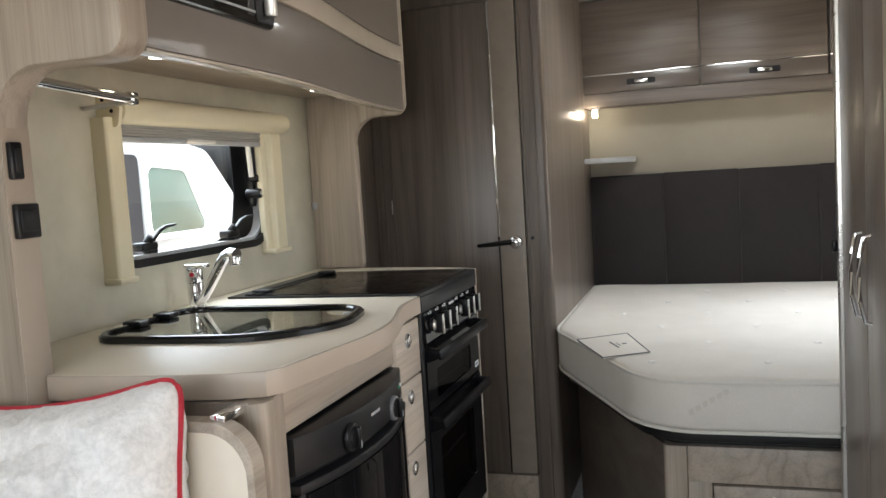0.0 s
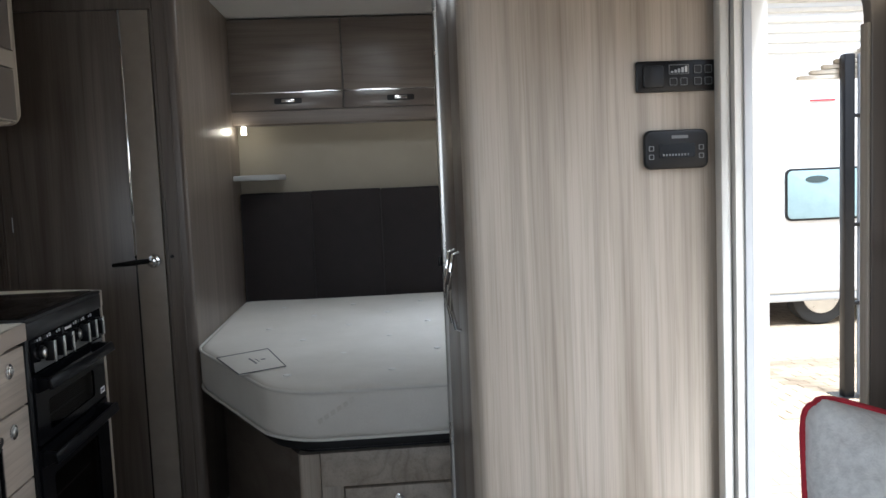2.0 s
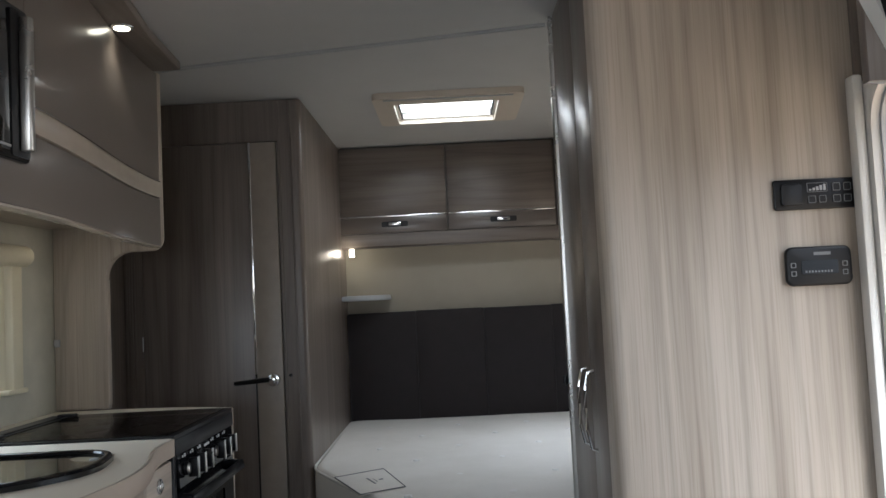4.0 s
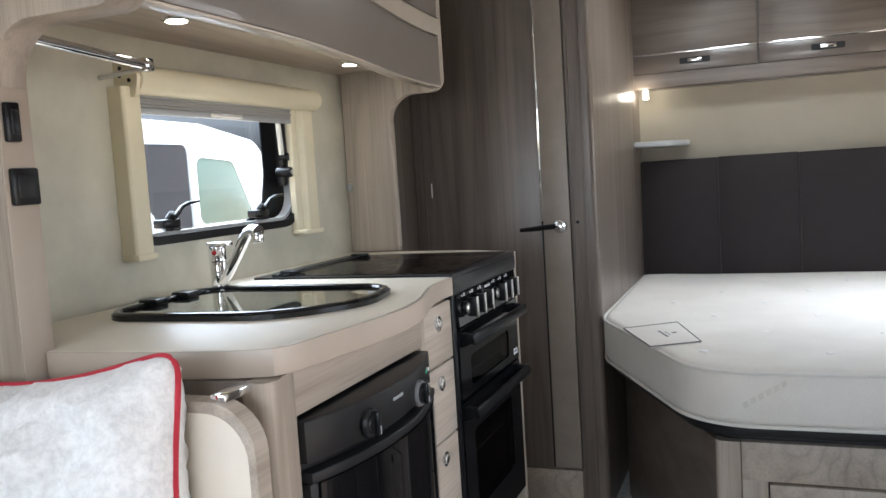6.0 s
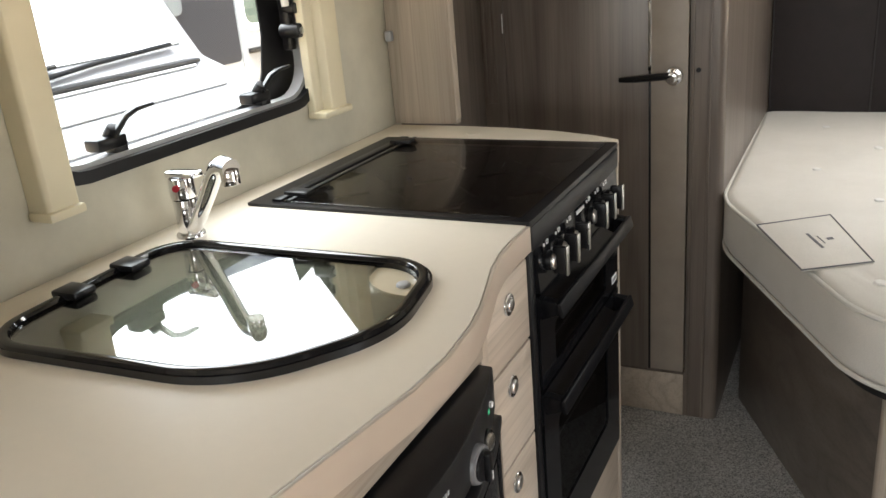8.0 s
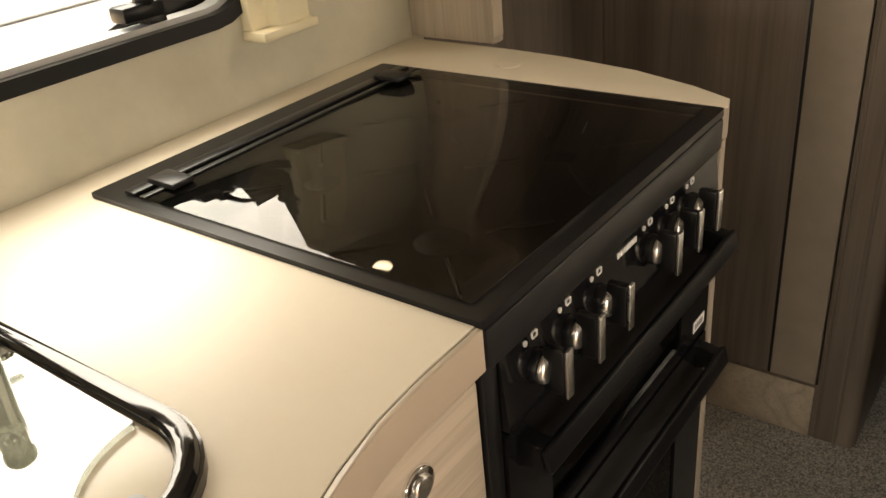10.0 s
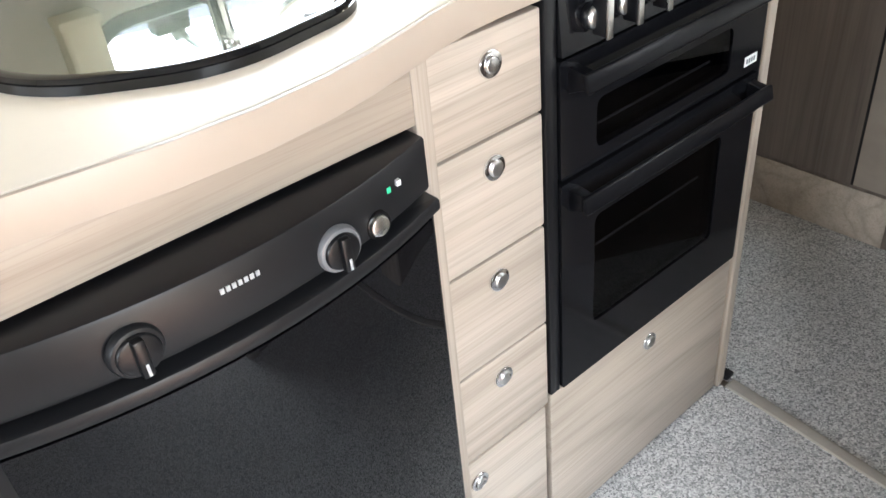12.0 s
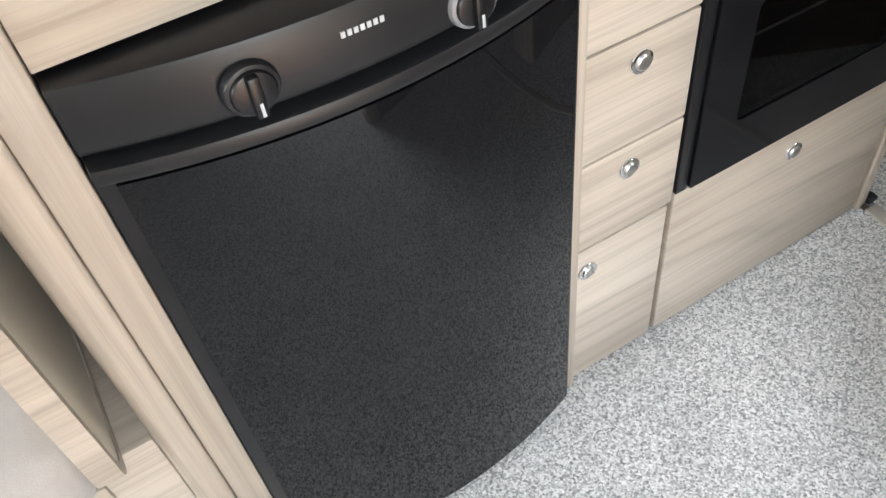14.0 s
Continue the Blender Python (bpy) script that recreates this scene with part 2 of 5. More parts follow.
beige_gloss = plain("beige_gloss_foil", (0.56, 0.50, 0.42), 0.25, vary=0.04, coat=0.4)
ceiling_mat = plain("white_ceiling_board", (0.50, 0.495, 0.485), 0.6, vary=0.03, grain=0.1)
cream_wall = plain("mottled_cream_wallboard", (0.54, 0.515, 0.42), 0.45, vary=0.13, scale=7, grain=0.05)
cream_plastic = plain("cream_plastic", (0.74, 0.675, 0.49), 0.4, vary=0.03)
white_plastic = plain("off_white_plastic", (0.72, 0.70, 0.65), 0.35, vary=0.03)
dim_print = plain("dim_grey_print", (0.17, 0.175, 0.18), 0.5)
grey_plastic = plain("light_grey_plastic", (0.42, 0.43, 0.44), 0.4, vary=0.04)
worktop_mat = plain("cream_laminate", (0.76, 0.70, 0.59), 0.42, vary=0.012, scale=60, patch=0.02, grain=0.03, fine=900)
black_plastic = plain("black_plastic", (0.007, 0.007, 0.008), 0.30, vary=0.15)
soot_plastic = plain("charcoal_plastic", (0.012, 0.012, 0.013), 0.36, vary=0.1)
black_gloss = plain("black_gloss_enamel", (0.008, 0.008, 0.009), 0.06, vary=0.1)
chrome = plain("chrome", (0.82, 0.82, 0.83), 0.07, 1.0, vary=0.02)
satin = plain("satin_metal", (0.62, 0.61, 0.59), 0.28, 1.0, vary=0.05)
steel = plain("brushed_steel", (0.62, 0.62, 0.60), 0.42, 1.0, vary=0.05)
lid_glass = glass("smoked_lid_glass", (0.58, 0.585, 0.55), 0.085, 0.8)
hob_glass = glass("black_lid_glass", (0.62, 0.61, 0.60), 0.025, 0.45)
clear_glass = glass("acrylic_pane", (0.95, 0.965, 0.96), 0.02, 0.4)
matt_black = plain("matt_black_enamel", (0.006, 0.006, 0.007), 0.5, vary=0.1)
oven_glass = glass("oven_glass", (0.34, 0.34, 0.36), 0.02, 0.25)
oven_black = plain("black_oven_enamel", (0.006, 0.006, 0.007), 0.10, vary=0.1)
oven_black.node_tree.nodes["Principled BSDF"].inputs["Specular IOR Level"].default_value = 0.2
handle_black = plain("satin_black_handle", (0.005, 0.005, 0.006), 0.3, vary=0.1)
handle_black.node_tree.nodes["Principled BSDF"].inputs["Specular IOR Level"].default_value = 0.12
fridge_gloss = plain("black_glass_front", (0.005, 0.005, 0.006), 0.012, vary=0.1)
mattress_mat = cloth("ivory_ticking", (0.74, 0.71, 0.65), (0.82, 0.79, 0.735), 700, 5, 0.35, 0.1)
piping_mat = cloth("ivory_tape", (0.74, 0.72, 0.67), (0.80, 0.78, 0.73), 1200, 12, 0.3, 0.1)
brown_hide = plain("brown_leatherette", (0.021, 0.0165, 0.0165), 0.55, vary=0.12, scale=20, grain=0.35, fine=600)
cream_fabric = cloth("beige_wall_fabric", (0.33, 0.30, 0.245), (0.385, 0.35, 0.285), 1100, 3, 0.25, 0.1)
fur_mat = cloth("white_crushed_velvet", (0.80, 0.785, 0.765), (0.93, 0.92, 0.905), 120, 40, 1.0, 0.6)
grey_cloth = cloth("grey_upholstery", (0.36, 0.33, 0.31), (0.45, 0.42, 0.39), 900, 8, 0.4, 0.2)
red_tape = cloth("red_piping", (0.42, 0.02, 0.035), (0.52, 0.03, 0.05), 1200, 20, 0.3, 0.1)
white_body = plain("white_vehicle_paint", (0.82, 0.83, 0.83), 0.25, vary=0.02, coat=0.5)
dark_window = plain("dark_vehicle_glass", (0.05, 0.075, 0.08), 0.05, vary=0.05)
tyre_mat = plain("tyre_rubber", (0.02, 0.02, 0.02), 0.8, grain=0.2)
label_mat = cloth("woven_label", (0.84, 0.83, 0.80), (0.90, 0.89, 0.86), 1500, 12, 0.03, 0.0)
ink = plain("dark_ink", (0.16, 0.16, 0.17), 0.6)
faint_ink = plain("pale_grey_ink", (0.66, 0.63, 0.57), 0.8)
white_ink = plain("white_print", (0.75, 0.75, 0.75), 0.5)
worktop_mat.node_tree.nodes["Principled BSDF"].inputs["Specular IOR Level"].default_value = 0.7
brown_hide.node_tree.nodes["Principled BSDF"].inputs["Specular IOR Level"].default_value = 0.25
fridge_gloss.node_tree.nodes["Principled BSDF"].inputs["Specular IOR Level"].default_value = 0.28
for m in (soot_plastic, black_plastic, matt_black):
    m.node_tree.nodes["Principled BSDF"].inputs["Specular IOR Level"].default_value = 0.3
pleat_mat = plain("grey_pleats", (0.40, 0.39, 0.36), 0.7, vary=0.05)
lamp_glow = glow("lamp_glow", (1.0, 0.86, 0.62), 5.0)
green_glow = glow("green_indicator", (0.05, 0.45, 0.22), 0.05)


def carpet(name, dark, light):
    m, t, b = nodes(name)
    v = coords(t, (1, 1, 1))
    cells = add(t, "TexVoronoi", Scale=330.0)
    t.links.new(v, cells.inputs["Vector"])
    grey = t.nodes.new("ShaderNodeRGBToBW")
    t.links.new(cells.outputs["Color"], grey.inputs[0])
    mid, blotch = noise_tex(t, v, 130, 3, 0.7), noise_tex(t, v, 6, 4, 0.6)
    both = t.nodes.new("ShaderNodeMath")
    both.operation = "MULTIPLY_ADD"
    both.inputs[1].default_value = 0.5
    t.links.new(grey.outputs[0], both.inputs[0])
    half = t.nodes.new("ShaderNodeMath")
    half.operation = "MULTIPLY"
    half.inputs[1].default_value = 0.5
    t.links.new(mid, half.inputs[0])
    t.links.new(half.outputs[0], both.inputs[2])
    tuft = both.outputs[0]
    col = ramp(t, tuft, [(0.30, dark), (0.49, [(a + c) / 2 for a, c in zip(dark, light)]), (0.68, light)]).outputs[0]
    col = mixc(t, col, ramp(t, blotch, [(0.3, (0.84, 0.84, 0.84)), (0.7, (1, 1, 1))]).outputs[0], 1.0, "MULTIPLY")
    t.links.new(col, b.inputs["Base Color"])
    b.inputs["Roughness"].default_value = 0.95
    b.inputs["Sheen Weight"].default_value = 0.25
    bump(t, b, tuft, 1.0, 0.006)
    return m


carpet_mat = carpet("speckled_grey_carpet", (0.19, 0.19, 0.19), (0.74, 0.735, 0.72))
binding_mat = cloth("taupe_binding_tape", (0.30, 0.27, 0.23), (0.36, 0.33, 0.28), 900, 10)


# ---- the large structure ----
XL, XR, YB, YF, ZC = -0.905, 1.085, 4.42, -1.35, 1.960
T = 0.035

WELL_X, WELL_Y0, WELL_Y1, WELL_Z = 0.745, 1.392, 1.962, -0.27
floor_mat = plain("floor_board", (0.3, 0.25, 0.2), 0.6)
well_mat = plain("dark_moulded_step", (0.035, 0.035, 0.037), 0.55, vary=0.1, grain=0.3, fine=300)
bm = B()
for x0, x1, y0, y1 in ((XL - T, XR + T, YF - T, WELL_Y0), (XL - T, XR + T, WELL_Y1, YB + T), (XL - T, WELL_X, WELL_Y0, WELL_Y1)):
    box(bm, x0, x1, y0, y1, -0.06, -0.012)
solo("floor", bm, floor_mat, "plywood caravan floor under the carpet", "floor", kind="structure")
edge = [(WELL_X + 0.030 * math.sin(math.pi * i / 10), WELL_Y0 + (WELL_Y1 - WELL_Y0) * i / 10) for i in range(11)]
bm = B()
prism(bm, [(XL, YF), (XR, YF), (XR, WELL_Y0)] + edge + [(XR, WELL_Y1), (XR, 2.645), (-0.02, 2.660), (-0.2, 2.675), (-0.34, 2.685), (XL, 2.685)], "z", -0.012, 0.0)
solo("carpet", bm, carpet_mat, "speckled grey loop-pile carpet on the caravan floor", "carpet", kind="structure")
well = thing("entry_step", (0.92, 1.677, WELL_Z), "dark moulded step well inside the entry with a metal edge strip", "step", kind="structure")
part("tread", box(B(), WELL_X, XR - 0.001, WELL_Y0 + 0.001, WELL_Y1 - 0.001, WELL_Z - 0.02, WELL_Z), well_mat, well)
part("riser", box(B(), WELL_X - 0.02, WELL_X - 0.0005, WELL_Y0, WELL_Y1, WELL_Z - 0.02, -0.0605), well_mat, well)
for y0, y1 in ((WELL_Y0 - 0.02, WELL_Y0), (WELL_Y1, WELL_Y1 + 0.02)):
    part("cheek", box(B(), WELL_X - 0.02, XR - 0.001, y0, y1, WELL_Z - 0.02, -0.0605), well_mat, well)
strip = part("edge_strip", prism(B(), edge + [(x - 0.022, y) for x, y in edge[::-1]], "z", 0.0004, 0.005, 0.001), satin, well, "satin metal edge strip")
for y in (1.45, 1.90):
    part("screw", rod(B(), (WELL_X - 0.002, y, 0.005), (WELL_X - 0.002, y, 0.0065), 0.005, None, 10), chrome, strip)
bm = B()
prism(bm, [(-0.345, 2.712), (-0.2, 2.700), (-0.02, 2.682), (XR, 2.645), (XR, YB), (XL, YB), (XL, 2.712)], "z", -0.012, 0.001)
solo("carpet", bm, carpet_mat, "speckled grey carpet beside the fixed bed", "carpet", kind="structure")
bm = B()
prism(bm, [(-0.35, 2.685), (-0.2, 2.675), (-0.02, 2.660), (0.5, 2.62), (0.5, 2.645), (-0.02, 2.682), (-0.2, 2.700), (-0.35, 2.712)], "z", -0.012, 0.006, 0.002)
solo("carpet_binding", bm, binding_mat, "taupe bound carpet edge across the aisle", "carpet edge", kind="structure")


def wall_with_hole(name, x0, x1, y0, y1, z0, z1, hole, material, label):
    """A wall along y with a hole (ya, yb, za, zb, r)."""
    ya, yb, za, zb, r = hole
    bm = B()
    outer, inner = [], rrect(ya, yb, za, zb, r, 5)
    cy, cz = (ya + yb) / 2, (za + zb) / 2
    for p in inner:
        dy, dz = p[0] - cy, p[1] - cz
        outer.append((y1 if dy > 0 else y0, z1 if dz > 0 else z0))
    ring(bm, outer, inner, "x", x0, x1)
    bmesh.ops.remove_doubles(bm, verts=bm.verts, dist=1e-5)
    return solo(name, bm, material, label, "wall", kind="structure")


# This window opening is added out of view, for the side fill lamp.
wall_with_hole("wall_left_lounge", XL - T, XL, YF, 1.2, -0.012, ZC, (-0.45, 0.65, 0.95, 1.42, 0.06), cream_wall, "unseen cream lounge wall with an added window opening")
wall_with_hole("wall_left", XL - T, XL, 1.2, YB, -0.012, ZC, (1.885, 2.512, 1.072, 1.40, 0.07), cream_wall, "mottled cream caravan wall behind the kitchen")
wall_with_hole("wall_right", XR, XR + T, YF, 2.6, -0.30, ZC, (1.385, 1.965, WELL_Z + 0.004, 1.60, 0.09), cream_wall, "cream caravan wall with the entry opening")
wall_with_hole("wall_right_bed", XR, XR + T, 2.6, YB, -0.012, ZC, (3.0, 4.0, 0.98, 1.46, 0.06), cream_wall, "cream caravan wall with a window opening over the bed")
solo("wall_back", box(B(), XL, XR, YB, YB + T, -0.012, ZC), cream_fabric, "beige fabric-lined end wall above the headboard", "wall", kind="structure")
bm = B()
ring(bm, [(XL, -0.012), (XR, -0.012), (XR, ZC), (XL, ZC)], [(-0.7, 0.92), (0.86, 0.92), (0.86, 1.6), (-0.7, 1.6)], "y", YF - T, YF)
solo("wall_front", bm, cream_wall, "cream front wall with a wide window opening", "wall", kind="structure")
# ceiling with the rooflight opening
SX0, SX1, SY0, SY1 = 0.068, 0.462, 3.40, 3.745
bm = B()
for a in ((XL - T, XR + T, YF - T, SY0), (XL - T, XR + T, SY1, YB + T), (XL - T, SX0, SY0, SY1), (SX1, XR + T, SY0, SY1)):
    box(bm, a[0], a[1], a[2], a[3], ZC, ZC + 0.04)
solo("ceiling", bm, ceiling_mat, "matt off-white caravan ceiling board", "ceiling", kind="structure")

# curtain track across the ceiling
a, b = Vector((-0.60, 2.885, ZC)), Vector((0.545, 2.64, ZC))
bm = B()
side = (b - a).cross(Vector((0, 0, 1))).normalized()
for off in (-0.007, 0.007):
    prism(bm, [tuple((a + side * (off - 0.004)).xy), tuple((b + side * (off - 0.004)).xy), tuple((b + side * (off + 0.004)).xy), tuple((a + side * (off + 0.004)).xy)], "z", ZC - 0.006, ZC - 0.0005)
solo("curtain_track", bm, grey_plastic, "slim grey twin curtain track on the ceiling", "curtain track")

# washroom partition
WY, WX = 3.312, -0.257
bm = B()
ring(bm, [(XL, 0.001), (-0.30, 0.001), (-0.30, ZC - 0.002), (XL, ZC - 0.002)], [(-0.832, 0.139), (-0.343, 0.139), (-0.343, 1.810), (-0.832, 1.810)], "y", WY, WY + 0.03)
solo("wall_washroom_front", bm, dusk_v, "grey-brown ash washroom partition", "wall", kind="structure")
bm = B()
prism(bm, rounded([(-0.30, WY, 0), (WX, WY, 0.032), (WX, YB, 0), (-0.292, YB, 0), (-0.292, WY + 0.03, 0), (-0.30, WY + 0.03, 0)], 8), "z", 0.001, ZC - 0.002)
solo("wall_washroom_side", bm, dusk_v, "grey-brown ash partition with a rounded corner beside the bed", "wall", kind="structure")
for x in (-0.893, -0.884, -0.875, -0.866):
    solo("trim", box(B(), x, x + 0.007, WY - 0.005, WY - 0.0005, 0.9, ZC - 0.02, 0.002), dusk_v, "grey-brown fluted strip on the washroom partition", "trim", kind="structure")
solo("baseboard", box(B(), -0.86, -0.347, WY - 0.004, WY - 0.0008, 0.003, 0.132, 0.001), ash_h, "pale ash kick board under the washroom door", "baseboard", kind="structure")
for x in (-0.338, -0.297):
    solo("trim", box(B(), x, x + 0.006, WY - 0.004, WY - 0.0005, 0.003, ZC - 0.01, 0.0015), dusk_v, "grey-brown bead beside the washroom door", "trim", kind="structure")

solo("wall_lining", box(B(), XL + 0.0005, XL + 0.006, 2.8365, WY - 0.0005, 0.003, ZC - 0.003), dusk_v, "grey-brown ash lining between the upright and the washroom", "wall lining", kind="structure")

# washroom door
door = thing("door_washroom", (-0.59, WY, 0.139), "grey-brown ash washroom door, closed, with a grey band and chrome strip", "door", kind="structure")
part("leaf", box(B(), -0.829, -0.4435, WY - 0.006, WY + 0.02, 0.142, 1.807, 0.0015), dusk_v, door)
part("lock_stile", box(B(), -0.4385, -0.347, WY - 0.006, WY + 0.02, 0.142, 1.807, 0.0015), grey_wood, door, "warm grey laminate band")
part("chrome_strip", box(B(), -0.445, -0.437, WY - 0.0085, WY - 0.001, 0.985, 1.807, 0.0015), chrome, door, "polished chrome inlay strip")
part("inlay", box(B(), -0.444, -0.438, WY - 0.007, WY - 0.001, 0.142, 0.985, 0.001), soot_plastic, door, "dark inlay line")
h = part("door_handle", rod(B(), (-0.379, WY - 0.006, 0.973), (-0.379, WY - 0.026, 0.973), 0.024, 0.022, 24, 0.003), chrome, door, "chrome handle rose")
part("lever", tube(B(), [(-0.377, WY - 0.034, 0.976), (-0.417, WY - 0.038, 0.974), (-0.467, WY - 0.036, 0.969), (-0.512, WY - 0.032, 0.966)], [0.010, 0.010, 0.009, 0.007], 10, 0.9), black_plastic, h, "black lever")
part("spindle_cap", rod(B(), (-0.379, WY - 0.026, 0.973), (-0.379, WY - 0.044, 0.973), 0.014, 0.013, 20, 0.003), chrome, h)
for z in (0.36, 1.09, 1.62):
    part("hinge", rod(B(), (-0.833, WY - 0.008, z), (-0.833, WY - 0.008, z + 0.05), 0.0018, None, 8), satin, door, "slim satin hinge")
solo("door_stop", rod(B(), (-0.322, WY - 0.0005, 0.985), (-0.322, WY - 0.012, 0.985), 0.006, 0.005, 12, 0.001), soot_plastic, "small dark catch button beside the washroom door", "door catch")

# rooflight
roof = thing("rooflight", (0.27, 3.53, ZC), "cream rooflight frame set in the ceiling with a frosted dome", "rooflight", kind="structure")
bm = ring(B(), rrect(0.0, 0.545, 3.30, 3.765, 0.03, 4), rrect(SX0 + 0.004, SX1 - 0.004, SY0 + 0.004, SY1 - 0.004, 0.012, 4), "z", ZC - 0.022, ZC - 0.0005)
part("frame", bm, plain("beige_roof_frame", (0.60, 0.53, 0.44), 0.4, vary=0.04), roof, "beige moulded frame")
bm = ring(B(), rrect(SX0 + 0.001, SX1 - 0.001, SY0 + 0.001, SY1 - 0.001, 0.01, 4), rrect(SX0 + 0.014, SX1 - 0.014, SY0 + 0.014, SY1 - 0.014, 0.01, 4), "z", ZC - 0.002, ZC + 0.039)
part("shaft", bm, white_plastic, roof, "pale rooflight shaft")
for x in (SX0 + 0.016, SX1 - 0.022):
    part("screen_rail", box(B(), x, x + 0.006, SY0 + 0.014, SY1 - 0.014, ZC - 0.004, ZC + 0.03, 0.001), soot_plastic, roof, "dark screen rail")
for y in (3.47, 3.70):
    part("cross_bar", tube(B(), [(SX0 + 0.015, y, ZC + 0.018), (SX1 - 0.015, y, ZC + 0.018)], 0.006, 10), white_plastic, roof, "white cross bar")
frost, t, b = nodes("frosted_dome")
t.nodes.remove(b)
tl = add(t, "BsdfTranslucent", Color=(0.95, 0.92, 0.86, 1))
t.links.new(tl.outputs[0], t.nodes["Material Output"].inputs[0])
part("dome", box(B(), SX0 - 0.03, SX1 + 0.03, SY0 - 0.03, SY1 + 0.03, ZC + 0.042, ZC + 0.046), frost, roof, "bright frosted dome")
part("blind_grip", box(B(), 0.04, 0.505, 3.318, 3.328, ZC - 0.026, ZC - 0.0225, 0.001), grey_plastic, roof, "slim grey blind grip")

# kitchen window with blind
win = thing("window_1", (XL, 2.23, 1.06), "top-hung caravan window with a black frame, ajar stays and clear acrylic", "window", kind="structure")
part("frame", ring(B(), rrect(1.868, 2.529, 1.059, 1.412, 0.085, 6), rrect(1.886, 2.511, 1.077, 1.395, 0.07, 6), "x", XL - 0.02, XL + 0.007), black_plastic, win)
part("seal", ring(B(), rrect(1.886, 2.511, 1.077, 1.395, 0.07, 6), rrect(1.894, 2.503, 1.084, 1.388, 0.063, 6), "x", XL - 0.03, XL - 0.006), grey_plastic, win, "light grey rubber seal")
p = part("pane", prism(B(), rrect(1.86, 2.54, 1.05, 1.41, 0.06, 6), "x", XL - 0.052, XL - 0.046), clear_glass, win, "clear acrylic pane")
p.visible_shadow = False
part("pane_border", prism(B(), rounded([(2.432, 1.395, 0.01), (2.434, 1.20, 0), (2.412, 1.108, 0.06), (2.33, 1.083, 0), (2.536, 1.062, 0.06), (2.536, 1.40, 0.01)], 6), "x", XL - 0.0455, XL - 0.0425), black_plastic, p, "black printed pane border")
for y in (2.030, 2.372):
    c = part("catch", box(B(), XL - 0.034, XL - 0.004, y - 0.042, y + 0.014, 1.091, 1.110, 0.005), black_plastic, win, "black window catch")
    box(bm := B(), XL - 0.030, XL - 0.008, y - 0.010, y + 0.016, 1.079, 1.094, 0.003)
    rod(bm, (XL - 0.018, y - 0.006, 1.106), (XL - 0.006, y - 0.006, 1.122), 0.012, 0.010, 12, 0.002)
    tube(bm, [(XL - 0.006, y - 0.006, 1.112), (XL + 0.004, y + 0.010, 1.134), (XL + 0.008, y + 0.026, 1.141), (XL + 0.010, y + 0.058, 1.143)], [0.009, 0.008, 0.007, 0.005], 8, 0.6)
    part("catch_lever", bm, black_plastic, c)
bm = box(B(), XL - 0.03, XL - 0.008, 2.474, 2.489, 1.165, 1.36, 0.004)
rod(bm, (XL - 0.03, 2.481, 1.20), (XL + 0.012, 2.481, 1.20), 0.015, 0.013, 14, 0.003)
rod(bm, (XL - 0.02, 2.481, 1.24), (XL + 0.006, 2.481, 1.24), 0.010, 0.010, 12, 0.002)
part("stay", bm, black_plastic, win, "black sliding window stay")
part("stay_tube", rod(B(), (XL - 0.005, 2.466, 1.245), (XL - 0.005, 2.456, 1.368), 0.007, None, 12), white_plastic, win, "white stay tube")
part("stay_screw", rod(B(), (XL + 0.012, 2.481, 1.20), (XL + 0.0145, 2.481, 1.20), 0.006, None, 12), satin, win, "bright stay screw")

blind = thing("roller_blind", (XL, 2.21, 1.04), "cream cassette blind round the kitchen window, rolled up", "blind")
for y0, y1, z0, flip in ((1.855, 1.906, 1.046, False), (2.484, 2.572, 1.044, True)):
    shape = [(XL + 0.001, y0, 0), (XL + 0.034, y0, 0.006), (XL + 0.038, y0 + 0.006, 0.004), (XL + 0.036, y1, 0.004), (XL + 0.001, y1, 0)]
    if flip:
        shape = [(XL + 0.001, y0, 0), (XL + 0.018, y0, 0.003), (XL + 0.018, y0 + 0.30 * (y1 - y0), 0.003), (XL + 0.036, y0 + 0.36 * (y1 - y0), 0.004), (XL + 0.034, y1, 0.006), (XL + 0.001, y1, 0)]
    jamb = part("side_rail", prism(B(), rounded(shape, 3), "z", z0, 1.372), cream_plastic, blind)
    part("end_cap", box(B(), XL + 0.001, XL + 0.044, y0 - 0.004, y1 + 0.003, z0 - 0.010, z0 + 0.003, 0.004), cream_plastic, jamb)
prof = [(XL + 0.001, 1.362), (XL + 0.040, 1.360)] + arc((XL + 0.036, 1.388), 0.028, -60, 90, 8) + [(XL + 0.001, 1.420)]
part("cassette", prism(B(), prof, "y", 1.886, 2.580, 0.004), cream_plastic, blind)
plate = part("end_bracket", prism(B(), rounded([(XL + 0.001, 1.352, 0), (XL + 0.050, 1.352, 0.008), (XL + 0.058, 1.390, 0.01), (XL + 0.040, 1.424, 0.01), (XL + 0.001, 1.424, 0)], 4), "y", 1.876, 1.8855), cream_plastic, blind, "cream end bracket")
for dx, z in ((0.018, 1.408), (0.016, 1.394), (0.038, 1.384)):
    part("screw_hole", rod(B(), (XL + dx, 1.8755, z), (XL + dx, 1.8745, z), 0.0042, None, 10), soot_plastic, plate, "dark screw hole")
for k in range(5):
    z = 1.338 + 0.006 * k
    part("pleat", box(B(), XL + 0.006, XL + 0.020 + 0.003 * (k % 2), 1.908, 2.482, z, z + 0.0052, 0.001), pleat_mat, blind, "grey folded pleat")
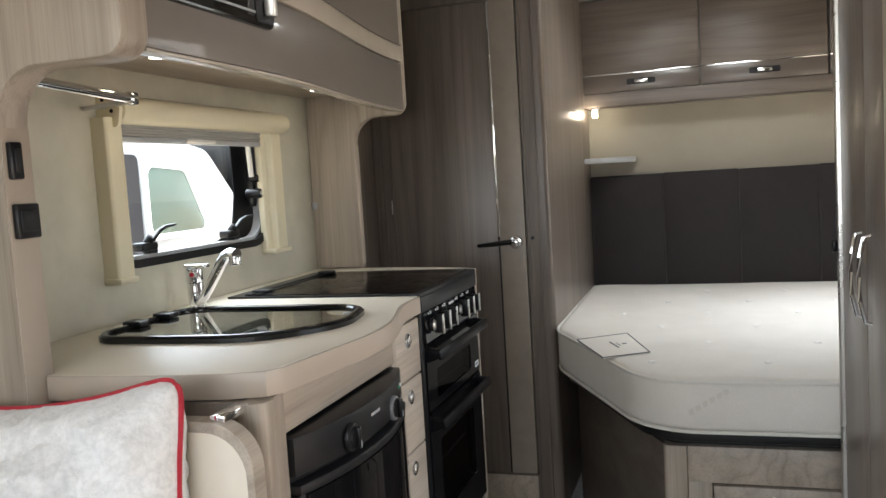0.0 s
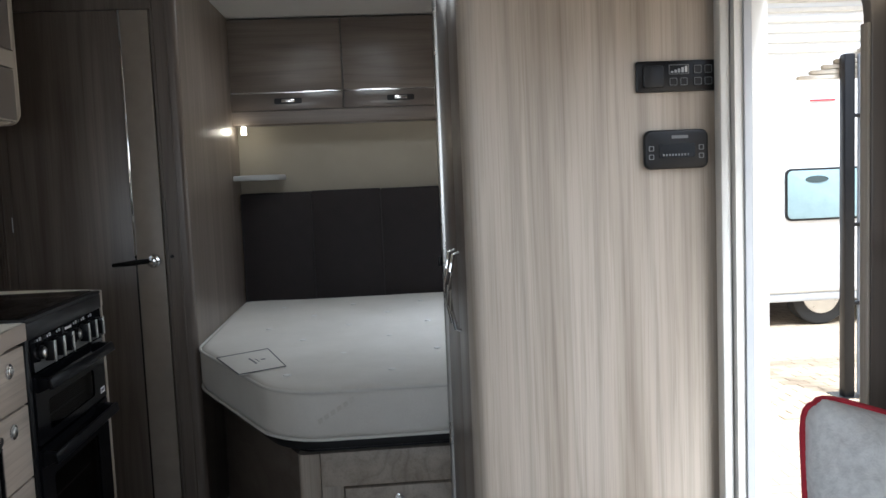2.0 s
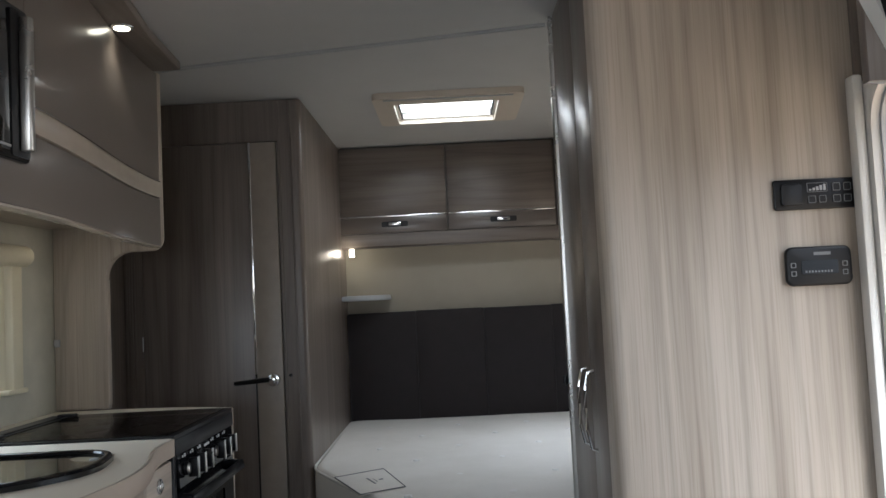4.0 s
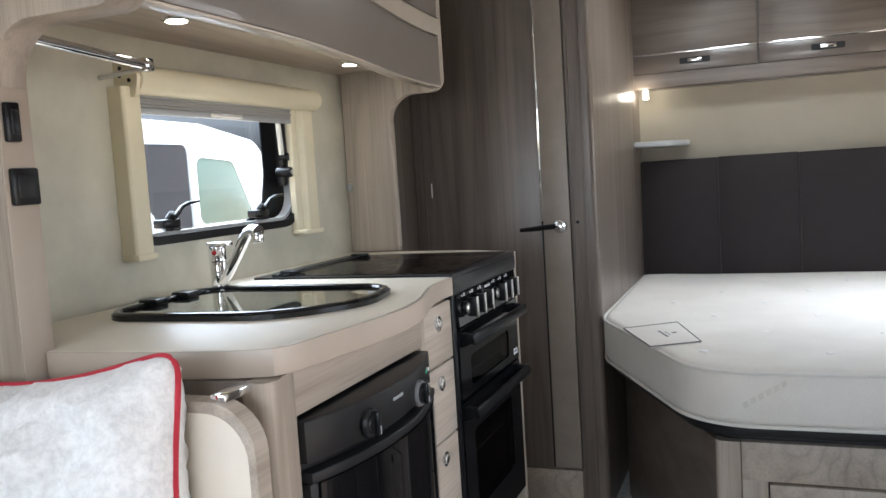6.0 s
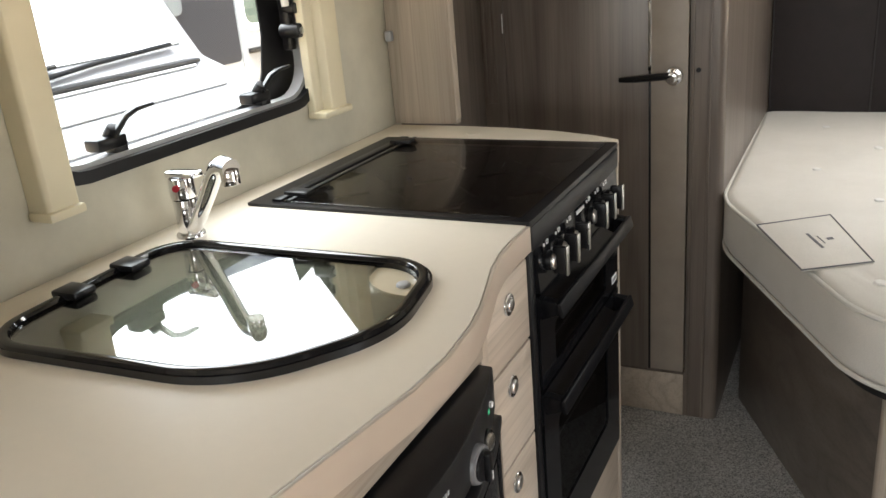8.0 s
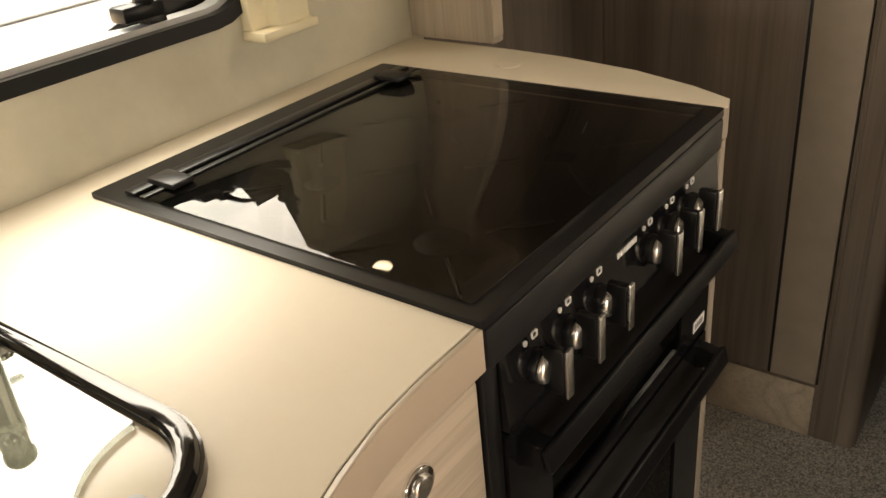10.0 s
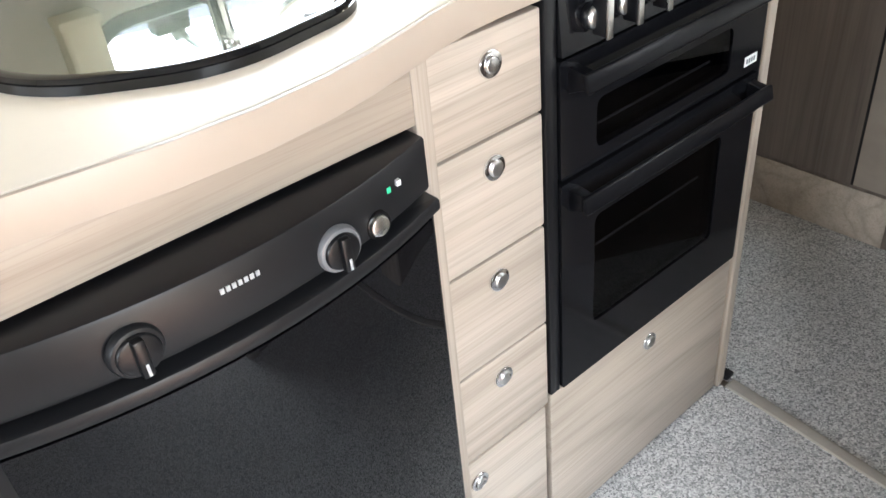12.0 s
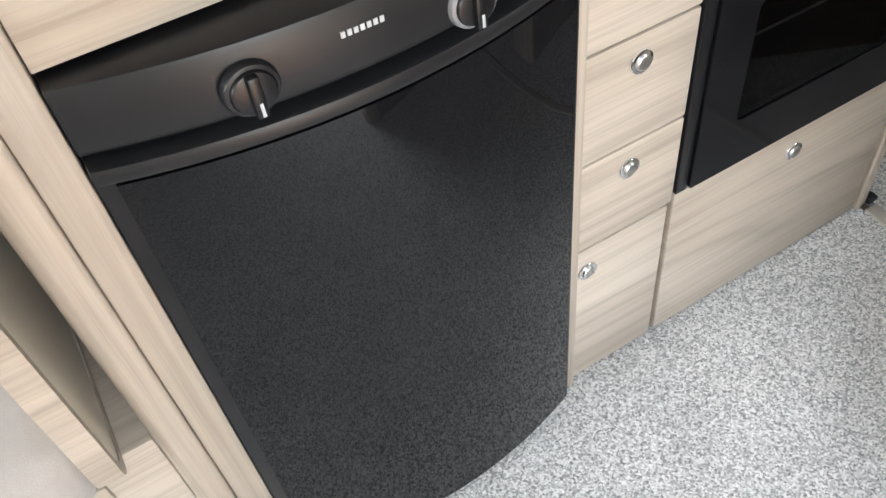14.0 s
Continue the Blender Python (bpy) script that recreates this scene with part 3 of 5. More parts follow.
part("pull_bar", box(B(), XL + 0.005, XL + 0.022, 1.908, 2.482, 1.325, 1.337, 0.003), grey_plastic, blind, "grey pull bar")
part("pull_grip", box(B(), XL + 0.022, XL + 0.034, 2.14, 2.25, 1.327, 1.335, 0.003), white_plastic, blind, "white pull grip")

# entry frame in the right-hand wall
entry = thing("door_entry_frame", (XR, 1.675, 0.0), "off-white entry door frame with rubber seals, standing clear to outside", "door frame", kind="structure")
part("inner_frame", ring(B(), rrect(1.335, 2.004, WELL_Z + 0.001, 1.63, 0.10, 6), rrect(1.395, 1.958, WELL_Z + 0.006, 1.592, 0.085, 6), "x", XR - 0.028, XR - 0.0005), white_plastic, entry)
part("seal", ring(B(), rrect(1.395, 1.958, WELL_Z + 0.006, 1.592, 0.085, 6), rrect(1.402, 1.951, WELL_Z + 0.012, 1.585, 0.08, 6), "x", XR - 0.012, XR + 0.002), grey_plastic, entry, "grey rubber seal")
part("outer_frame", ring(B(), rrect(1.386, 1.964, WELL_Z + 0.005, 1.599, 0.085, 6), rrect(1.396, 1.954, WELL_Z + 0.015, 1.588, 0.078, 6), "x", XR + 0.004, XR + 0.034), white_plastic, entry)
part("jamb_post", box(B(), XR - 0.05, XR - 0.029, 1.972, 2.005, 0.002, 1.612, 0.006), white_plastic, entry, "off-white jamb post")
part("strike", box(B(), XR + 0.01, XR + 0.04, 1.941, 1.953, 0.40, 0.46, 0.003), black_plastic, entry, "black strike plate")


# ---- bed area ----
for i in range(4):
    x0 = -0.250 + 0.3225 * i
    bm = box(B(), x0 + 0.0004, x0 + 0.3221, 4.352, YB - 0.002, 0.45, 1.172 + 0.002 * (i % 2), 0.006, 3)
    panel = thing("headboard_panel", (x0 + 0.16, YB, 0.45), "dark brown leatherette headboard panel with sewn edges", "headboard", "headboard panels behind the bed")
    part("pad", bm, brown_hide, panel)
    part("seam", tube(B(), [(x0, 4.3535, 0.62), (x0 + 0.0006, 4.3525, 0.9), (x0, 4.3535, 1.168)], 0.0028, 6), seam_hide, panel, "raised stitched seam")

shelf = [(WX + 0.001, YB - 0.002), (WX + 0.001, 4.215)] + arc((WX + 0.05, 4.375), 0.165, -88, 5, 10) + [(-0.045, YB - 0.002)]
solo("corner_shelf", prism(B(), shelf, "z", 1.232, 1.256, 0.006), grey_plastic, "small light grey quarter-round shelf in the bed corner", "shelf")

lamp = thing("reading_lamp", (-0.217, 4.347, 1.487), "small lit reading lamp with a glass tip under the bed locker", "lamp")
part("stem", rod(B(), (-0.240, 4.347, 1.4845), (-0.222, 4.347, 1.474), 0.004, None, 8), chrome, lamp, "chrome stem")
part("bulb", rod(B(), (-0.217, 4.347, 1.482), (-0.217, 4.347, 1.442), 0.011, 0.013, 14, 0.003), lamp_glow, lamp, "glowing glass tip")
spot = new("reading_lamp_light", bpy.data.lights.new("reading_lamp_light", "POINT"))
spot.data.energy, spot.data.color, spot.data.shadow_soft_size = 0.26, (1.0, 0.82, 0.58), 0.012
spot.location = (-0.222, 4.27, 1.455)

LY = 4.295
dark_rail = plain("grey_brown_foil", (0.115, 0.096, 0.083), 0.3, vary=0.04, coat=0.2)


def bed_locker(x0, x1):
    u = thing("overhead_locker", ((x0 + x1) / 2, YB, 1.49), "grey-brown ash overhead locker with chrome strip and latch above the bed", "cabinet", "lockers above the bed")
    part("body", box(B(), x0, x1, LY + 0.02, YB - 0.002, 1.482, ZC - 0.004), dusk_h, u)
    d = part("door", box(B(), x0 + 0.003, x1 - 0.003, LY, LY + 0.018, 1.627, ZC - 0.012, 0.002), dusk_h, u)
    part("lower_rail", box(B(), x0 + 0.003, x1 - 0.003, LY, LY + 0.018, 1.546, 1.6225, 0.002), dark_rail, d, "plain taupe lower rail")
    part("chrome_strip", box(B(), x0 + 0.003, x1 - 0.003, LY - 0.003, LY + 0.012, 1.621, 1.6282, 0.001), chrome, d, "thin chrome strip")
    c = (x0 + x1) / 2 + 0.005
    l = part("latch_plate", prism(B(), rrect(c - 0.062, c + 0.062, 1.573, 1.598, 0.006, 3), "y", LY - 0.003, LY + 0.002), soot_plastic, d, "dark latch recess")
    part("latch", box(B(), c - 0.03, c + 0.03, LY - 0.012, LY - 0.003, 1.578, 1.594, 0.003), chrome, l, "chrome latch")


for k in range(2):
    bed_locker(-0.262 + 0.511 * k, 0.247 + 0.511 * k)
bed_locker(0.760, XR - 0.003)
bm = prism(B(), rounded([(LY + 0.004, 1.542, 0), (LY + 0.004, 1.480, 0.01), (LY + 0.018, 1.480, 0), (LY + 0.018, 1.542, 0)], 3), "x", -0.26, XR - 0.003)
pel = thing("pelmet", (0.4, LY, 1.487), "plain taupe pelmet under the bed lockers", "pelmet")
part("board", bm, dusk_h, pel)
part("lower_edge", box(B(), -0.259, XR - 0.004, LY + 0.0025, LY + 0.0195, 1.4775, 1.4802, 0.0008), dark_rail, pel, "darker lower edge")

# fixed bed
bed = thing("fixed_bed", (0.4, 3.5, 0.0), "fixed corner bed base in pale ash with one drawer", "bed")
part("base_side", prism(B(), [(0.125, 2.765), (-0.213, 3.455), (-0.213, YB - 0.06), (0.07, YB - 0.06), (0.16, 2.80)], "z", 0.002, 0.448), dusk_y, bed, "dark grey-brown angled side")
part("corner_post", prism(B(), rounded([(0.118, 2.752, 0.02), (0.185, 2.752, 0.004), (0.185, 2.80, 0), (0.128, 2.80, 0.01)], 5), "z", 0.003, 0.449), ash_v, bed, "pale ash corner post")
part("top_rail", box(B(), 0.186, 1.07, 2.754, 2.80, 0.349, 0.449, 0.002), ash_h, bed)
part("stile", box(B(), 0.186, 0.248, 2.754, 2.80, 0.003, 0.35, 0.002), ash_v, bed)
d = part("drawer_front", box(B(), 0.251, 0.70, 2.744, 2.775, 0.06, 0.345, 0.003), ash_h, bed, "pale ash drawer front")
rod(bm := B(), (0.403, 2.7435, 0.310), (0.403, 2.737, 0.310), 0.015, 0.014, 20, 0.002)
kb = part("drawer_knob", bm, chrome, d, "round chrome push knob")
part("base_rest", box(B(), 0.72, 1.07, 2.757, 2.80, 0.003, 0.35, 0.002), ash_v, bed)
out = rounded([(XR - 0.012, 2.655, 0), (0.105, 2.65, 0.16), (-0.215, 3.27, 0.12), (-0.235, YB - 0.08, 0), (XR - 0.012, YB - 0.08, 0)], 8)
# Near-black board edge and slat frame paint the shade under the mattress.
part("bed_board", prism(B(), out, "z", 0.494, 0.5265, 0.006), soot_plastic, bed, "slatted bed board edge, dark for the shade under the mattress")
part("slat_frame", prism(B(), rounded([(XR - 0.015, 2.78, 0), (0.14, 2.775, 0.05), (-0.20, 3.40, 0.08), (-0.20, YB - 0.09, 0), (XR - 0.015, YB - 0.09, 0)], 6), "z", 0.4495, 0.4938), soot_plastic, bed, "recessed slat frame, its shade put into the dark colour")

mat_out = rounded([(XR - 0.008, 2.618, 0), (0.095, 2.610, 0.22), (-0.252, 3.285, 0.35), (-0.258, 4.345, 0.03), (XR - 0.008, 4.345, 0.03)], 10)
mt = thing("mattress", (0.35, 3.4, 0.528), "ivory quilted mattress with a cut corner, tape edge and sewn label", "mattress")


def sheet(outline, z0, z1, r, steps=5):
    """A soft-edged slab: rings drawn in at both rims, with a gridded, lightly dimpled top."""
    bm = B()
    cx, cy = sum(p[0] for p in outline) / len(outline), sum(p[1] for p in outline) / len(outline)
    rows = []
    for k in range(2 * steps + 2):
        if k <= steps:
            a = math.pi / 2 * (1 - k / steps)
            z, inset = z0 + r - r * math.sin(a), r - r * math.cos(a)
        else:
            a = math.pi / 2 * (k - steps - 1) / steps
            z, inset = z1 - r + r * math.sin(a), r - r * math.cos(a)
        if k in (steps, steps + 1):
            inset = -0.004
        row = []
        for x, y in outline:
            v = Vector((cx - x, cy - y))
            v = v.normalized() * inset
            row.append(bm.verts.new((x + v.x, y + v.y, z)))
        rows.append(row)
    n = len(outline)
    for a, b in zip(rows, rows[1:]):
        for i in range(n):
            bm.faces.new((a[i], a[(i + 1) % n], b[(i + 1) % n], b[i]))
    bm.faces.new(rows[0])
    top = bm.faces.new(rows[-1])
    return bm, top


bm, top = sheet(mat_out, 0.528, 0.672, 0.024)
bmesh.ops.delete(bm, geom=[top], context="FACES_ONLY")
rim = [e for e in bm.edges if len(e.link_faces) == 1]
n0 = len(bm.verts)
bmesh.ops.triangle_fill(bm, edges=rim, use_beauty=True)
topf = [f for f in bm.faces if all(v.co.z > 0.6715 for v in f.verts)]
for k in range(4):
    tf = [f for f in bm.faces if all(v.co.z > 0.668 for v in f.verts) and f.calc_area() > 0.0007]
    es = {e for f in tf for e in f.edges if e.calc_length() > 0.03}
    if not es:
        break
    bmesh.ops.subdivide_edges(bm, edges=list(es), cuts=1, use_grid_fill=True)
TUFTS = [(0.1 + 0.30 * i + 0.15 * (j % 2), 2.80 + 0.26 * j) for i in range(-1, 4) for j in range(6) if 0.05 + 0.30 * i + 0.15 * (j % 2) > -0.20 + max(0, 3.2 - (2.80 + 0.26 * j)) * 0.45]
for v in bm.verts:
    if v.co.z > 0.6705:
        near = min((Vector((v.co.x, v.co.y)) - Vector(q)).length for q in TUFTS)
        v.co.z += 0.004 * noise.noise(v.co * 5) - 0.008 * math.exp(-(near / 0.035) ** 2)
part("cover", bm, mattress_mat, mt, angle=60)
for z, dr in ((0.663, 0.004), (0.535, 0.004)):
    c = Vector((sum(p[0] for p in mat_out) / len(mat_out), sum(p[1] for p in mat_out) / len(mat_out)))
    pts = [(p[0] + (p[0] - c.x) * 0.003, p[1] + (p[1] - c.y) * 0.003, z) for p in mat_out]
    part("piping", tube(B(), pts + pts[:1], 0.005, 8), piping_mat, mt, "ivory edge tape")
for q in TUFTS:
    part("tuft", rod(B(), (*q, 0.668), (*q, 0.6728), 0.013, 0.010, 14, 0.001), label_mat, mt)
lab = [Vector((-0.146, 3.062)), Vector((0.0, 3.165)), Vector((0.088, 2.888)), Vector((-0.036, 2.812))]
bm = prism(B(), [tuple(p) for p in lab], "z", 0.6735, 0.6775, 0.001)
lb = part("label", bm, mattress_mat, mt, "white woven maker's label, slightly creased")
u, w = (lab[3] - lab[0]), (lab[1] - lab[0])
for s0, s1, q0, q1 in ((0.34, 0.66, 0.45, 0.485), (0.42, 0.58, 0.54, 0.555), (0.48, 0.525, 0.62, 0.70)):
    quad = [lab[0] + u * a + w * b for a, b in ((s0, q0), (s1, q0), (s1, q1), (s0, q1))]
    part("print_bar", prism(B(), [tuple(p) for p in quad], "z", 0.6777, 0.6783), ink, lb)
rim_pts = [(*p, 0.6776) for p in (lab[0], lab[1], lab[2], lab[3], lab[0])]
part("stitching", tube(B(), rim_pts, 0.0018, 6), ink, lb)
for x in (0.20, 0.60, 0.86):
    for i in range(6):
        a, z = x + 0.017 * i, 0.578 + 0.0105 * i
        part("print_bar", prism(B(), [(a, z), (a + 0.011, z + 0.0068), (a + 0.008, z + 0.0188), (a - 0.003, z + 0.012)], "y", 2.6035, 2.6065), faint_ink, mt)

# ---- wardrobe beside the entry ----
ward = thing("wardrobe", (0.81, 2.3, 0.0), "tall pale ash wardrobe with a rounded corner and grey-brown doors", "wardrobe")
part("front_panel", prism(B(), rounded([(0.552, 2.014, 0.03), (1.058, 2.014, 0), (1.058, 2.034, 0), (0.585, 2.034, 0), (0.585, 2.075, 0), (0.552, 2.075, 0)], 8), "z", 0.002, ZC - 0.003), ash_v, ward, "pale ash end panel")
part("edge_trim", box(B(), 1.0585, XR - 0.002, 2.008, 2.03, 0.002, ZC - 0.003, 0.003), dusk_v, ward, "dark edge trim")
part("carcass", box(B(), 0.574, XR - 0.003, 2.036, 2.585, 0.002, ZC - 0.004), dusk_v, ward)
for y0, y1, hy, zt in ((2.078, 2.262, 2.215, 1.052), (2.266, 2.566, 2.310, 1.050)):
    d = part("door", box(B(), 0.552, 0.573, y0, y1, 0.05, 1.93, 0.003), dusk_v, ward)
    part("door_handle", tube(B(), [(0.553, hy, zt), (0.540, hy, zt - 0.003), (0.532, hy, zt - 0.040), (0.530, hy, zt - 0.078), (0.532, hy, zt - 0.125), (0.541, hy, zt - 0.166), (0.553, hy, zt - 0.170)], 0.0045, 10), chrome, d, "bowed chrome handle")
part("head_rail", box(B(), 0.554, 0.573, 2.077, 2.566, 1.933, ZC - 0.004, 0.001), dusk_v, ward)
part("kick_rail", box(B(), 0.554, 0.573, 2.077, 2.566, 0.003, 0.047, 0.001), dusk_v, ward)
bead = part("corner_bead", prism(B(), rounded([(0.542, 2.568, 0.006), (0.542, 2.588, 0.008), (0.575, 2.588, 0), (0.575, 2.568, 0)], 4), "z", 0.002, ZC - 0.003), satin, ward, "slim aluminium corner bead")
part("buffer", box(B(), 0.532, 0.542, 2.570, 2.584, 0.985, 1.012, 0.003), black_plastic, bead, "black rubber buffer")

# switch plates on the wardrobe end
sw = thing("switch_panel", (0.964, 2.014, 1.39), "black control panel with a rocker switch and small pictogram keys", "switch panel")
part("plate", prism(B(), rrect(0.885, 1.043, 1.361, 1.420, 0.005, 3), "y", 2.006, 2.0135, 0.002), black_plastic, sw)
part("rocker", prism(B(), rrect(0.897, 0.938, 1.369, 1.411, 0.006, 3), "y", 2.000, 2.006, 0.002), soot_plastic, sw, "square rocker switch")
for x0, x1, z0, z1 in ((0.949, 0.9655, 1.372, 1.388), (0.970, 0.9855, 1.372, 1.388), (0.997, 1.0135, 1.372, 1.388), (1.0175, 1.034, 1.372, 1.388), (0.997, 1.0135, 1.394, 1.411), (1.0175, 1.034, 1.394, 1.411)):
    k = part("key", prism(B(), rrect(x0, x1, z0, z1, 0.002, 2), "y", 2.0045, 2.006), soot_plastic, sw)
    part("pictogram", ring(B(), rrect(x0 + 0.001, x1 - 0.001, z0 + 0.001, z1 - 0.001, 0.002, 2), rrect(x0 + 0.002, x1 - 0.002, z0 + 0.002, z1 - 0.002, 0.0015, 2), "y", 2.0040, 2.0046), dim_print, k)
gauge = part("level_gauge", ring(B(), rrect(0.949, 0.988, 1.394, 1.412, 0.001, 1), rrect(0.950, 0.987, 1.395, 1.411, 0.001, 1), "y", 2.0045, 2.006), dim_print, sw, "framed level gauge")
for i in range(5):
    part("level_bar", box(B(), 0.953 + 0.0068 * i, 0.9575 + 0.0068 * i, 2.0046, 2.006, 1.397, 1.400 + 0.0022 * i), grey_plastic, gauge)
hc = thing("heater_control", (0.96, 2.014, 1.25), "dark grey heater control with rounded corners and a small display", "control panel")
part("bezel", prism(B(), rrect(0.897, 1.023, 1.214, 1.289, 0.014, 6), "y", 2.000, 2.0135, 0.005, 3), soot_plastic, hc)
part("display", prism(B(), rrect(0.925, 0.995, 1.236, 1.262, 0.002, 2), "y", 1.9985, 2.0003), black_gloss, hc, "dark display")
for x, z, w, h in ((0.905, 1.249, 0.010, 0.010), (0.905, 1.233, 0.010, 0.010), (1.003, 1.249, 0.010, 0.010), (1.003, 1.233, 0.010, 0.010)):
    part("key", ring(B(), rrect(x, x + w, z, z + h, 0.001, 1), rrect(x + 0.0015, x + w - 0.0015, z + 0.0015, z + h - 0.0015, 0.001, 1), "y", 1.9985, 2.0003), dim_print, hc)
part("print_bar", box(B(), 0.950, 0.982, 1.9988, 2.0003, 1.272, 1.278), dim_print, hc)
for i in range(9):
    part("scale_mark", box(B(), 0.932 + 0.006 * i, 0.935 + 0.006 * i, 1.9978, 1.9984, 1.239, 1.243), dim_print, hc)

# ---- kitchen ----
FX = -0.362
wt = thing("worktop", (-0.6, 2.1, 0.953), "cream laminate kitchen worktop with a bulging pale taupe edge", "worktop")
front = [(-0.690, 1.457), (-0.576, 1.462), (-0.48, 1.474), (-0.404, 1.488), (-0.352, 1.506), (-0.336, 1.53), (-0.326, 1.60), (-0.315, 1.67), (-0.303, 1.75), (-0.300, 1.82), (-0.306, 1.89), (-0.316, 1.94), (-0.330, 1.99), (-0.345, 2.04), (-0.354, 2.085), (-0.358, 2.13), (-0.359, 2.199)]
slab = [(XL + 0.001, 1.476), (-0.690, 1.476)] + front + [(-0.84, 2.199), (-0.84, 2.672), (-0.368, 2.672), (-0.360, 2.690), (-0.366, 2.710), (-0.42, 2.738), (-0.509, 2.770), (-0.62, 2.791), (-0.72, 2.800), (XL + 0.001, 2.803)]
core = [(x - 0.003, y) if 1.5 < y < 2.2 and x > -0.71 else (x, y) for x, y in slab]
part("core", prism(B(), core, "z", 0.914, 0.9495), edge_foil, wt, "pale ash worktop edge")
part("surface", prism(B(), core, "z", 0.9496, 0.953, 0.0012), worktop_mat, wt, "cream laminate surface")
edge_out = [(x + (0.0035 if y > 1.50 else 0.001), y - (0.003 if y < 1.51 else 0)) for x, y in front]
part("edge_band", prism(B(), edge_out + [(x - (0.002 if y > 1.50 else 0), y + (0.002 if y < 1.51 else 0)) for x, y in front[::-1]], "z", 0.915, 0.9522, 0.0012), edge_foil, wt, "pale taupe edge band")
part("glass_seal", rod(B(), (-0.675, 2.732, 0.953), (-0.675, 2.732, 0.9545), 0.016, 0.015, 20), worktop_mat, wt, "pale worktop cover cap")

# sink under a smoked glass lid
sink_out = rounded([(-0.832, 2.012, 0.06), (-0.400, 2.022, 0.08), (-0.364, 1.835, 0.14), (-0.465, 1.690, 0.16), (-0.815, 1.674, 0.07)], 8)


def shrink(pts, d):
    c = Vector((sum(p[0] for p in pts) / len(pts), sum(p[1] for p in pts) / len(pts)))
    out = []
    for p in pts:
        v = Vector(p) - c
        out.append(tuple(c + v * (1 - d / v.length)))
    return out


sk = thing("sink", (-0.6, 1.84, 0.953), "round-cornered sink under a smoked glass lid with a black rim", "sink")
part("rim", ring(B(), sink_out, shrink(sink_out, 0.018), "z", 0.9535, 0.962), black_gloss, sk, "glossy black rim")
# the lid has a round finger cut-out at its far front corner
cut, cut_r = Vector((-0.405, 2.000)), 0.078
rim_in = shrink(sink_out, 0.019)
gone = [(Vector(p) - cut).length < cut_r for p in rim_in]
n = len(rim_in)
first = next(i for i in range(n) if gone[i] and not gone[i - 1])
order = rim_in[first:] + rim_in[:first]
inside = [p for p in order if (Vector(p) - cut).length < cut_r]
outside = [p for p in order if (Vector(p) - cut).length >= cut_r]
a0 = math.degrees(math.atan2(outside[-1][1] - cut.y, outside[-1][0] - cut.x)) % 360
a1 = math.degrees(math.atan2(outside[0][1] - cut.y, outside[0][0] - cut.x)) % 360
bite = arc(tuple(cut), cut_r, a0, a1, 14)
lid = part("glass_lid", prism(B(), outside + bite, "z", 0.9555, 0.9605), lid_glass, sk, "smoked glass lid with a finger cut-out")
# Beige plate paints the cream wall's reflection in the steel sink corner.
ledge = part("corner_ledge", prism(B(), inside + bite[::-1], "z", 0.9550, 0.9553), plain("sink_cream_reflection", (0.56, 0.50, 0.37), 0.22, vary=0.05), sk, "sink corner under the cut-out, cream reflection painted beige")
part("rubber_buffer", rod(B(), (-0.424, 1.958, 0.9553), (-0.424, 1.958, 0.9595), 0.009, 0.0075, 16, 0.001), grey_plastic, ledge, "grey rubber buffer")
part("lid_trim", tube(B(), [(*p, 0.9625) for p in shrink(sink_out, 0.010) + shrink(sink_out, 0.010)[:1]], 0.0075, 8, 0.7), black_gloss, lid, "black rubber trim")
for y in (1.816, 1.908):
    part("lid_hinge", box(B(), -0.828, -0.785, y - 0.017, y + 0.017, 0.9607, 0.9715, 0.004), black_plastic, lid, "black hinge block")
bm = B()
lip, low = shrink(sink_out, 0.022), shrink(sink_out, 0.10)
ring(bm, lip, low, "z", 0.9536, 0.9548)
part("drainer", bm, steel, sk, "steel sink surround")
bm, _ = sheet(shrink(sink_out, 0.06), 0.9537, 0.9545, 0.0003, 1)
part("bowl_plate", bm, steel, sk, "brushed steel bowl")

# mixer tap
tp = thing("mixer_tap", (-0.825, 2.035, 0.953), "chrome single-lever mixer tap with a slanting spout", "tap")
TX, TY = -0.824, 2.044
part("foot", rod(B(), (TX, TY, 0.9535), (TX, TY, 0.963), 0.0225, 0.021, 28, 0.002), chrome, tp)
part("column", rod(B(), (TX, TY, 0.963), (TX, TY, 1.014), 0.0165, 0.0175, 28, 0.001), chrome, tp)
c = part("lever_cap", rod(B(), (TX, TY, 1.0152), (TX, TY, 1.047), 0.0185, 0.0180, 28, 0.003), chrome, tp)
part("lever", prism(B(), rrect(TX - 0.020, TX + 0.036, TY - 0.013, TY + 0.012, 0.006, 3), "z", 1.047, 1.056, 0.003), chrome, c)
part("red_dot", rod(B(), (TX + 0.006, TY - 0.0185, 1.034), (TX + 0.007, TY - 0.0205, 1.034), 0.005, None, 14), red_tape, c, "red hot-water dot")
sp = part("spout", tube(B(), [(TX + 0.006, TY - 0.004, 0.964), (TX + 0.030, TY - 0.012, 0.986), (TX + 0.072, TY - 0.027, 1.034), (TX + 0.098, TY - 0.037, 1.064), (TX + 0.110, TY - 0.041, 1.075), (TX + 0.124, TY - 0.046, 1.080), (TX + 0.142, TY - 0.052, 1.078)], [0.0095, 0.011, 0.0118, 0.0122, 0.013, 0.0135, 0.0132], 16, 0.95), chrome, tp)
part("nozzle", rod(B(), (TX + 0.136, TY - 0.050, 1.076), (TX + 0.138, TY - 0.051, 1.055), 0.0125, 0.0120, 20, 0.002), chrome, sp)

